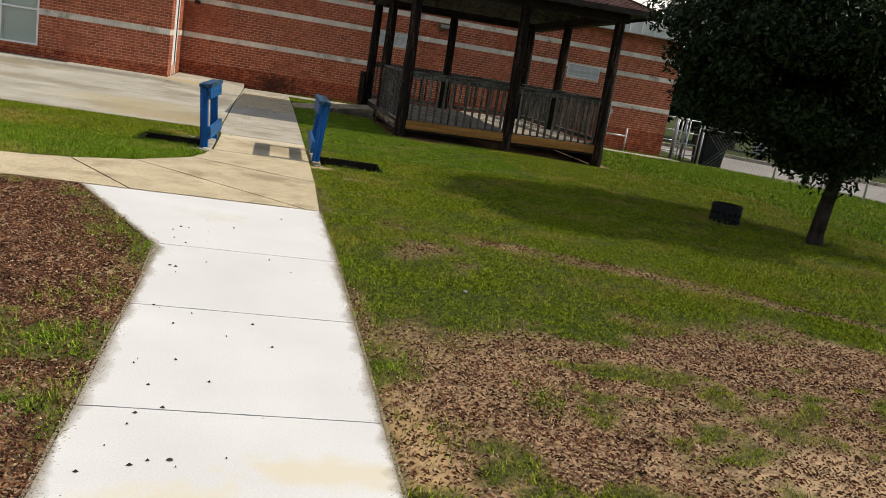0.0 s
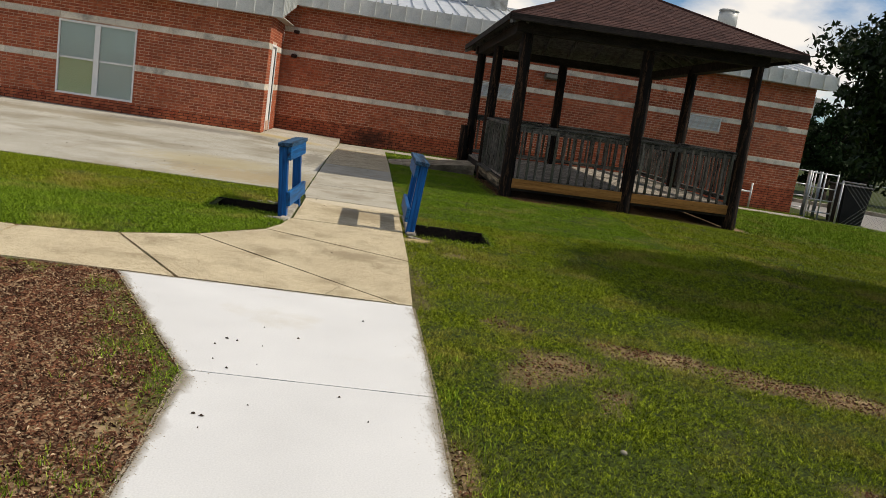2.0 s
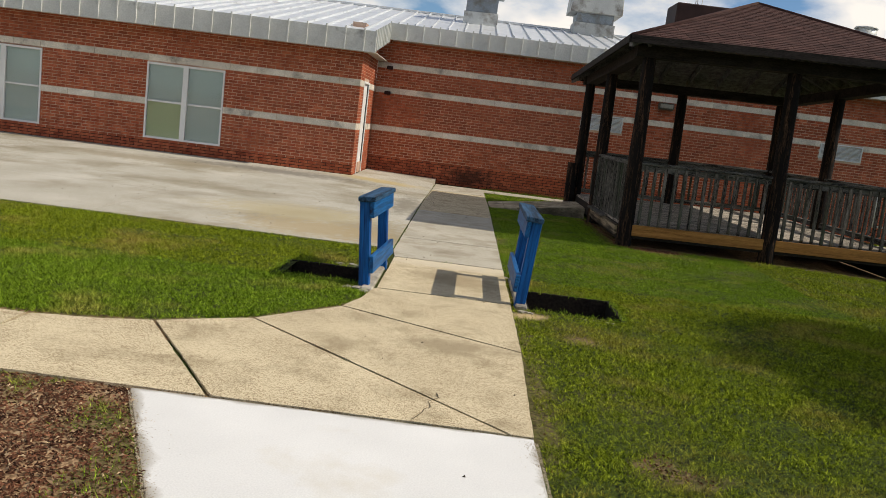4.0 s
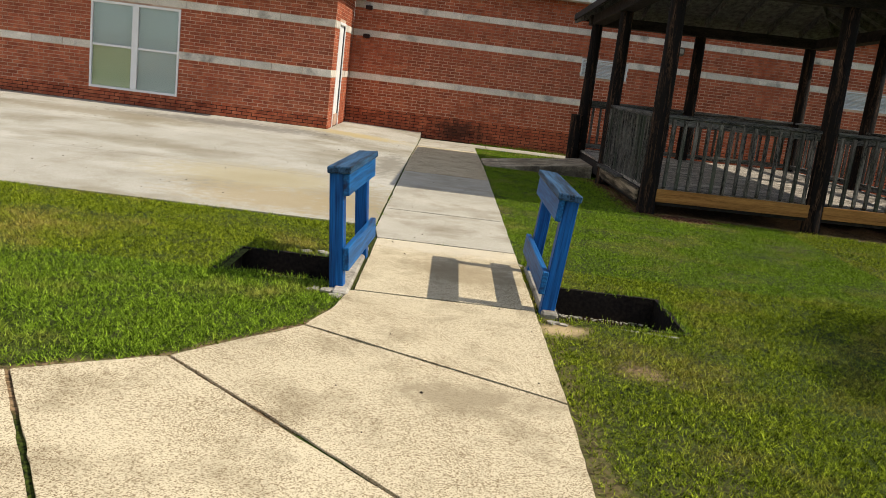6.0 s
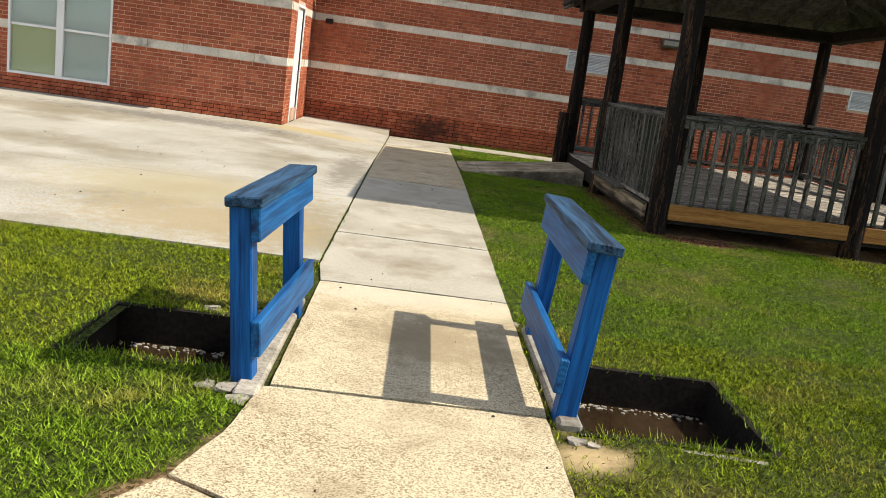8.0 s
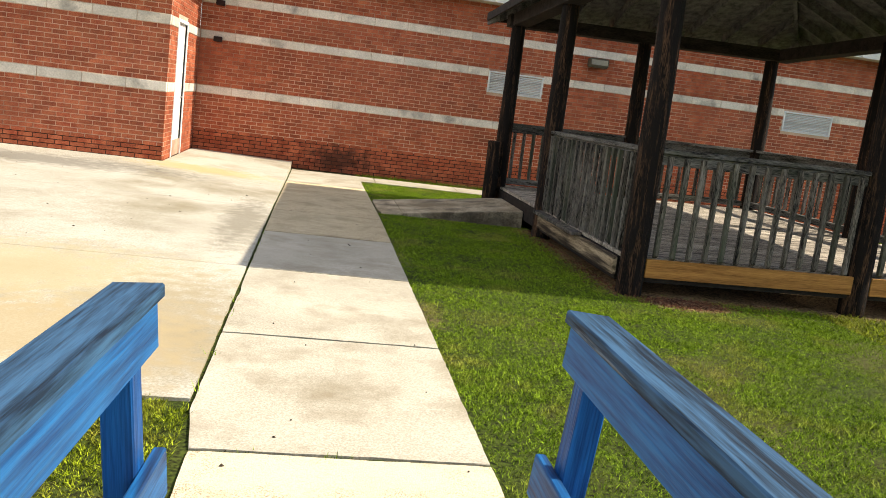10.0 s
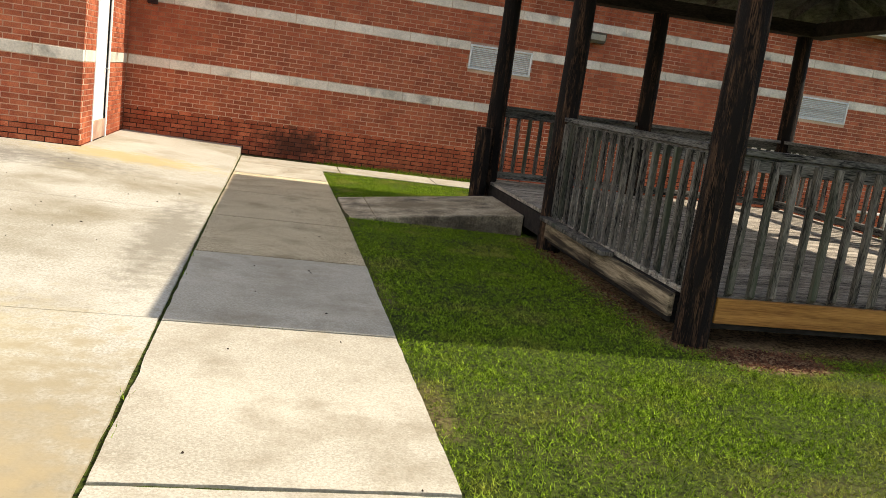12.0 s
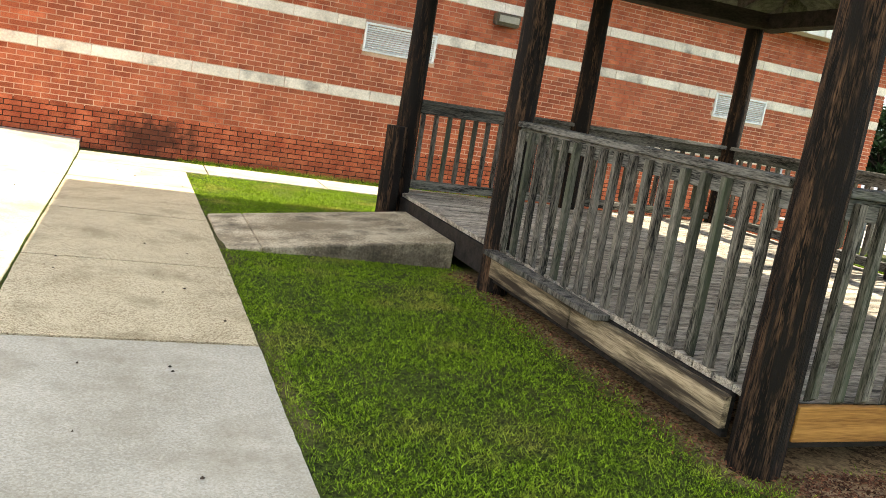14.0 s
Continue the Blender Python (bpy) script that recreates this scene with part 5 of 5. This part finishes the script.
# chain-link fence
fence = thing("chain_link_fence", "low chain-link fence along the drive", "fence")
fpts = [(12.9, 24.0), (14.2, 21.9), (15.6, 19.8), (18.2, 17.1), (20.8, 14.4), (24.2, 11.9), (27.8, 9.4), (31.4, 6.9)]
for (ax, ay), (bx_, by) in zip(fpts, fpts[1:]):
    za, zb = land1(ax, ay), land1(bx_, by)
    pipe("fence_post", GALV, fence, [(ax, ay, za - 0.2), (ax, ay, za + 1.22)], 0.03)
    pipe("top_rail", GALV, fence, [(ax, ay, za + 1.2), (bx_, by, zb + 1.2)], 0.02)
    a, b = Vector((ax, ay, za)), Vector((bx_, by, zb))
    L = (b - a).length
    V, F = [], []
    step = 0.12
    o = Vector((0.0, 0.0, 0.004))
    for sgn in (1, -1):
        u = -1.2
        while u < L + 1.2:
            u0, z0, u1, z1 = u, 0.0, u + sgn * 1.18, 1.18
            if min(u0, u1) >= 0 and max(u0, u1) <= L:
                p, q = a.lerp(b, u0 / L) + Vector((0, 0, z0)), a.lerp(b, u1 / L) + Vector((0, 0, z1))
                base = len(V)
                V += [p - o, p + o, q + o, q - o]
                F.append([base, base + 1, base + 2, base + 3])
            u += step
    ms = raw("mesh", np.array([tuple(v) for v in V]), np.array(F), GALV, fence)
    tagged(ms, kind="stuff")

# parked car
car = thing("car", "pale silver car parked beyond the fence", "car", (23.5, 34.7, land1(23.5, 34.7) - 0.02), 35)
prof = [(-2.1, 0.35), (-2.15, 0.7), (-1.9, 0.9), (-1.2, 0.98), (-0.6, 1.4), (0.8, 1.42), (1.5, 1.0), (2.1, 0.88), (2.2, 0.6), (2.1, 0.35)]
bm = bmesh.new()
lo = [bm.verts.new((x, -0.85, z)) for x, z in prof]
hi = [bm.verts.new((x, 0.85, z)) for x, z in prof]
for v in lo + hi:
    if v.co.z > 1.2:
        v.co.y *= 0.8
bm.faces.new(lo)
bm.faces.new(hi[::-1])
for i in range(len(prof)):
    j = (i + 1) % len(prof)
    bm.faces.new((lo[i], hi[i], hi[j], lo[j]))
bmesh.ops.bevel(bm, geom=list(bm.edges), offset=0.05, segments=2, affect="EDGES")
body = part("body", bm, CAR_PAINT, car)
for sy in (-1, 1):
    bm = bmesh.new()
    prism(bm, [(-0.95, 0), (1.15, 0), (0.7, 0.33), (-0.5, 0.33)], -0.01, 0.01)
    part("side_window", bm, DARK_GLASS, body, at=pose(0.05, sy * 0.805, 1.02, 90 - sy * 18 if sy < 0 else 90 - 18 * sy, 0, 0))
for wx in (-1.35, 1.35):
    for sy in (-1, 1):
        bm = bmesh.new()
        tube(bm, (wx, sy * 0.72, 0.32), (wx, sy * 0.88, 0.32), 0.32, seg=20)
        wh = part("wheel", bm, TYRE, car)
        bm = bmesh.new()
        tube(bm, (wx, sy * 0.881, 0.32), (wx, sy * 0.89, 0.32), 0.2, seg=16)
        part("rim", bm, GALV, wh)

# ---------------------------------------------------------------- grass, mulch and litter
PAVED = [(-0.86, 0.335, -5, 8.22), (-0.87, R - 0.02, 8.2, 25.2), (-20, -0.8, 13.5, 26), (0.3, 2.2, 20.05, 21.45), (-0.9, 14, 24.35, 25.2)]


def paved(x, y):
    p = np.zeros_like(x, bool)
    for x0, x1, y0, y1 in PAVED:
        p |= (x > x0) & (x < x1) & (y > y0) & (y < y1)
    p |= (y > 5.6) & (y < 8.22) & (x < 0) & (x > -0.87 - 0.47 * np.clip(y - 6.4, 0, 9))
    cxs, cys = np.array([c[0] for c in CURVE[::-1]]), np.array([c[1] for c in CURVE[::-1]])
    top = np.interp(x, cxs, cys, left=9.25, right=99)
    p |= (x < -0.87) & (y > 8.2) & (y < top)
    p |= (y > Y_BACK - 0.02)
    p |= (x > 2.3) & (x < 6.4) & (y > 16.6) & (y < 22)
    for x0, x1, y0, y1 in PITS:
        p |= (x > x0 - 0.03) & (x < x1 + 0.03) & (y > y0 - 0.03) & (y < y1 + 0.03)
    p |= (x > 0.37) & (x < 0.5) & (y > 11.15) & (y < 12.52)
    p |= (x < -0.83) & (x > -0.97) & (y > 11.1) & (y < 12.57)
    return p


def blades(name, x0, x1, y0, y1, density, height, width, seed, label, material=GRASS):
    rng = np.random.default_rng(seed)
    n = int((x1 - x0) * (y1 - y0) * density * 1.4)
    x, y = rng.uniform(x0, x1, n), rng.uniform(y0, y1, n)
    clump = np.clip(2.6 * grain(x, y, 0.03, 31) * (0.8 + 0.4 * grain(x, y, 0.3, 32)) - 0.3, 0.2, 1.0)
    ok = (rng.random(n) < turf(x, y) ** 1.5 * clump) & ~paved(x, y) & ~((x > -1.0) & (x < -0.8) & (y > 13.4))
    x, y = x[ok], y[ok]
    n = len(x)
    z = land(x, y) - 0.02
    h = height * rng.uniform(0.4, 1.4, n) * (0.55 + 0.35 * grain(x, y, 0.6, 9) + 0.5 * grain(x, y, 0.05, 10))
    a, b = rng.uniform(0, math.tau, n), rng.uniform(0, math.tau, n)
    w = width * rng.uniform(0.7, 1.3, n)
    bend = h * rng.uniform(0.3, 1.6, n)
    v = np.zeros((n, 3, 3))
    v[:, 0] = np.stack((x - w * np.cos(a), y - w * np.sin(a), z), -1)
    v[:, 1] = np.stack((x + w * np.cos(a), y + w * np.sin(a), z), -1)
    v[:, 2] = np.stack((x + bend * np.cos(b), y + bend * np.sin(b), z + h), -1)
    ob = raw(name, v.reshape(-1, 3), np.arange(n * 3).reshape(-1, 3), material)
    return tagged(ob, label, "grass", kind="stuff")


blades("grass", 0.3, 4.5, 0.6, 9.0, 14000, 0.023, 0.0026, 21, "patchy yellow-green lawn grass beside the path", GRASS_DRY)
blades("grass", 0.34, 4.0, 9.0, 12.6, 12500, 0.026, 0.003, 22, "thin yellow-green lawn grass beside the guard rail", GRASS_DRY)
blades("grass", 0.34, 4.0, 12.6, 24.4, 12000, 0.023, 0.0028, 29, "green mown lawn grass")
blades("grass", 4.0, 9.5, 4.0, 16.5, 5000, 0.028, 0.0044, 23, "green mown lawn grass", GRASS_DRY)
blades("grass", 6.4, 14.0, 16.5, 24.4, 1500, 0.05, 0.008, 24, "green mown lawn grass")
blades("grass", 9.5, 17.0, 6.0, 24.0, 900, 0.05, 0.01, 31, "green lawn grass towards the drive")
blades("grass", -5.5, -0.86, 9.2, 11.4, 10000, 0.032, 0.0034, 25, "green lawn grass between path and apron")
blades("grass", -5.5, -0.86, 11.4, 13.5, 10500, 0.027, 0.0033, 30, "yellowed lawn grass beside the apron", GRASS_DRY)
blades("grass", -9.0, -5.5, 9.2, 13.5, 2600, 0.045, 0.005, 26, "green lawn grass between path and apron")
blades("grass", -3.5, -0.8, 0.6, 8.22, 9000, 0.03, 0.0028, 27, "tufts of grass in the mulch bed")
blades("grass", 0.3, 13.0, 25.2, 25.48, 3000, 0.06, 0.004, 28, "grass along the foot of the wall")


def chips(name, x0, x1, y0, y1, count, size, material, seed, label, fill):
    rng = np.random.default_rng(seed)
    x, y = rng.uniform(x0, x1, count), rng.uniform(y0, y1, count)
    ok = ~paved(x, y) & (rng.random(count) < np.clip(1.0 - turf(x, y) * fill, 0, 1))
    x, y = x[ok], y[ok]
    n = len(x)
    z = land(x, y) - 0.012 + rng.uniform(0, 0.012, n)
    a = rng.uniform(0, math.tau, n)
    L, W = size * rng.uniform(0.5, 1.5, n), size * rng.uniform(0.2, 0.5, n)
    t1, t2 = rng.normal(0, 0.25, n), rng.normal(0, 0.25, n)
    ux, uy = np.stack((np.cos(a), np.sin(a), t1), -1), np.stack((-np.sin(a), np.cos(a), t2), -1)
    c = np.stack((x, y, z), -1)
    v = np.zeros((n, 4, 3))
    v[:, 0] = c - ux * L[:, None] * 0.5 - uy * W[:, None] * 0.5
    v[:, 1] = c + ux * L[:, None] * 0.5 - uy * W[:, None] * 0.4
    v[:, 2] = c + ux * L[:, None] * 0.45 + uy * W[:, None] * 0.5
    v[:, 3] = c + np.array((0, 0, 0.008))
    f = np.array(((0, 1, 3), (1, 2, 3), (2, 0, 3)))
    ob = raw(name, v.reshape(-1, 3), (np.arange(n)[:, None, None] * 4 + f).reshape(-1, 3), material)
    return tagged(ob, label, "mulch", kind="stuff")


chips("mulch", -3.6, -0.8, 0.3, 8.22, 100000, 0.022, CHIP, 31, "reddish-brown wood mulch in a bed", 1.1)
chips("mulch", -3.6, -0.8, 0.3, 8.22, 9000, 0.02, CHIP_PALE, 32, "pale bleached bits of mulch", 1.1)
chips("mulch", 0.35, 6.2, 0.4, 8.4, 105000, 0.02, CHIP, 33, "brown bark and leaf litter on bare soil", 1.25)
chips("mulch", 0.35, 6.2, 0.4, 6.8, 40000, 0.017, CHIP_PALE, 34, "pale bits of litter on bare soil", 1.25)

# soil washed over the edges of the white slabs
rng = np.random.default_rng(50)
n = 22000
y = rng.uniform(0.3, 8.15, n)
side = rng.random(n) < 0.5
d = rng.exponential(0.016, n) * (0.4 + 1.4 * grain(y, y * 0 + side, 0.35, 12))
wl_ = np.array([white_left(v) for v in y])
wr_ = np.array([white_right(v) for v in y])
x = np.where(side, wl_ + d - 0.012, wr_ - d + 0.012)
r = rng.uniform(0.001, 0.003, n)
c = np.stack((x, y, np.full(n, 0.0)), -1)
a = rng.uniform(0, math.tau, n)
V = np.zeros((n, 4, 3))
for q in range(3):
    V[:, q] = c + np.stack((r * np.cos(a + q * 2.1) * 1.6, r * np.sin(a + q * 2.1), np.full(n, 0.0005)), -1)
V[:, 3] = c + np.stack((r * 0, r * 0, r), -1)
f = np.array(((0, 1, 3), (1, 2, 3), (2, 0, 3)))
crumbs = raw("soil_crumbs", V.reshape(-1, 3), (np.arange(n)[:, None, None] * 4 + f).reshape(-1, 3), mat("soil_crumb", (0.26, 0.21, 0.14), (0.5, 0.43, 0.32), 20, 60, 1.0, bump=0, vary=0.4))
tagged(crumbs, "brown soil crumbs along the edges of the white slabs", "soil", kind="stuff")

# weeds in the joints


def weeds(name, spots, label, seed, height=0.07):
    rng = np.random.default_rng(seed)
    V = []
    for x, y, n in spots:
        z = land1(x, y) - 0.02
        for _ in range(n):
            px, py = x + rng.normal(0, 0.018), y + rng.normal(0, 0.018)
            a, l, w = rng.uniform(0, math.tau), height * rng.uniform(0.4, 1.2), 0.003
            lean = l * rng.uniform(0.1, 1.0)
            V += [(px - w * math.sin(a), py + w * math.cos(a), z), (px + w * math.sin(a), py - w * math.cos(a), z), (px + lean * math.cos(a), py + lean * math.sin(a), z + l)]
    return tagged(raw(name, np.array(V), np.arange(len(V)).reshape(-1, 3), GRASS), label, "weeds", kind="stuff")


weed_rng = random.Random(8)
weeds("weeds", [(-0.89, 13.4 + weed_rng.random() ** 1.3 * 5, weed_rng.randint(2, 9)) for _ in range(8)], "small weeds in the joint beside the apron", 61, 0.05)
weeds("weeds", [(x, 13.0, n) for x, n in ((-0.62, 8), (-0.58, 6), (-0.3, 14), (-0.22, 10), (-0.26, 8))], "small weeds in a path joint", 62, 0.035)
weeds("weeds", [(x, 16.23, 5) for x in (-0.42, -0.35, -0.28)], "tiny weeds in a path joint", 63, 0.03)
weeds("weeds", [(0.37 - 0.015 * k + weed_rng.uniform(-0.4, 0.0), 9.9 + weed_rng.uniform(0, 0.15), 2) for k in range(8)], "tiny weeds in a slanting joint", 64, 0.025)
weeds("weeds", [(0.42 + weed_rng.uniform(-0.04, 0.1), 12.55 + weed_rng.uniform(-0.1, 0.15), 14) for k in range(10)], "weeds at the end of the guard rail", 65, 0.08)

# tufts that crowd the edges of the white slabs
tuft_rng = random.Random(17)
EDGE_TUFTS = ((0.6, 4.85, 0.08), (0.6, 5.6, 0.1), (0.56, 6.2, 0.08), (0.54, 6.7, 0.07), (0.53, 7.3, 0.06), (0.7, 4.05, 0.09), (1.3, 4.5, 0.07), (-1.0, 6.6, 0.12), (-0.86, 5.6, 0.1), (-1.05, 5.4, 0.1), (-0.92, 4.8, 0.09), (-0.82, 4.3, 0.08), (-1.15, 7.3, 0.1))
spots = [(x - 0.13 + tuft_rng.gauss(0, r), y - 0.22 + tuft_rng.gauss(0, r * 1.3), 5) for x, y, r in EDGE_TUFTS for _ in range(60)]
weeds("grass_tufts", [p for p in spots if not white_left(p[1]) - 0.02 < p[0] < white_right(p[1]) + 0.03], "tufts of grass along the white slabs", 68, 0.045)

for q, (x0, x1, y0, y1) in enumerate(PITS):
    ring = []
    for _ in range(110):
        u = weed_rng.random()
        ring.append(weed_rng.choice(((x0 + u * (x1 - x0), y0 - 0.03, 7), (x0 + u * (x1 - x0), y1 + 0.03, 7), (x1 + 0.03 if q == 0 else x0 - 0.03, y0 + u * (y1 - y0), 7))))
    weeds("grass_fringe", ring, "rank grass round the culvert mouth", 66 + q, 0.05)

for k, (x, y) in enumerate(((1.17, 6.01), (4.96, 16.3), (2.5, 3.4))):
    bm = bmesh.new()
    bmesh.ops.create_icosphere(bm, subdivisions=2, radius=0.015)
    for v in bm.verts:
        v.co *= 1 + 0.4 * noise.noise(v.co * 40 + Vector((k * 5, 1, 0)))
        v.co.z *= 0.7
    pb = part("pebble", bm, WHITE_CONC, None, at=pose(x, y, land1(x, y) + 0.004))
    tagged(pb, "small white stone lying in the grass", "stone", group="white stones")

# broken concrete by the guard rails
for k, (x, y, r) in enumerate(((0.47, 12.62, 0.07), (0.54, 12.52, 0.05), (0.36, 12.6, 0.04), (-1.0, 11.22, 0.07), (-0.93, 11.12, 0.06), (-1.08, 11.24, 0.05), (-1.15, 12.2, 0.09), (-1.02, 12.26, 0.07), (-1.3, 12.22, 0.06), (0.44, 11.1, 0.05), (0.5, 11.08, 0.04))):
    bm = bmesh.new()
    bmesh.ops.create_icosphere(bm, subdivisions=2, radius=r * 0.7)
    for v in bm.verts:
        v.co *= 1 + 0.9 * noise.noise(v.co * 26 + Vector((k * 7, 0, 0))) + 0.5 * noise.noise(v.co * 70)
        v.co.z = max(-0.4 * r, min(v.co.z * 0.6, 0.22 * r))
    st = part("rubble", bm, KERB, None, at=pose(x, y, land1(x, y) - 0.012, 0, 0, k * 50))
    tagged(st, "lump of broken concrete at the culvert edge", "rubble", group="broken concrete")

chips("litter", 1.98, 2.28, 16.35, 19.9, 2600, 0.022, CHIP, 35, "dark leaf litter along the foot of the gazebo", 0.9)
chips("litter", 2.2, 3.6, 16.1, 16.55, 2500, 0.02, CHIP, 36, "red-brown soil and litter under the skirt board", 0.9)

# specks of leaf litter on the pavements
rng = np.random.default_rng(40)
spots = [(rng.uniform(-0.8, 0.3), rng.uniform(1.2, 8.2), 0.0) for _ in range(22)] + [(-0.65 + rng.normal(0, 0.13), rng.uniform(1.8, 7.3), 0.0) for _ in range(34)]
spots += [(rng.uniform(-0.8, 0.3), rng.uniform(8.6, 24), 0.0) for _ in range(50)] + [(rng.uniform(-7, -1.1), rng.uniform(14, 22), 0.0) for _ in range(120)]
V, F = [], []
for k, (x, y, _) in enumerate(spots):
    z = (apron_z(x, y) if x < -0.95 and y > 13.4 else land1(x, y)) + 0.002
    r, n = 0.003 + 0.008 * rng.random() ** 2, 5
    base = len(V)
    V.append((x, y, z + 0.008))
    for q in range(n):
        a = q * math.tau / n + rng.uniform(-0.3, 0.3)
        V.append((x + r * math.cos(a) * rng.uniform(0.7, 1.6), y + r * math.sin(a), z))
    F += [(base, base + 1 + q, base + 1 + (q + 1) % n) for q in range(n)]
lit = raw("leaf_litter", np.array(V), np.array(F), LITTER)
tagged(lit, "dark specks of leaf litter on the concrete", "leaf litter", kind="stuff")

# ---------------------------------------------------------------- single bricks of the long wall
bm = bmesh.new()
box(bm, -(UNIT - GAP) / 2, (UNIT - GAP) / 2, 0, 0.06, -0.5, 0.5)
brick_mesh = mesh_of(bm, "brick", BRICK)
for u0, u1, z0, z1 in near_rects:
    b = new("brick", brick_mesh)
    b.parent = wall_back
    b.matrix_basis = Matrix.LocRotScale((X_SIDE + (u0 + u1) / 2, Y_BACK, (z0 + z1) / 2), None, (1, 1, z1 - z0))
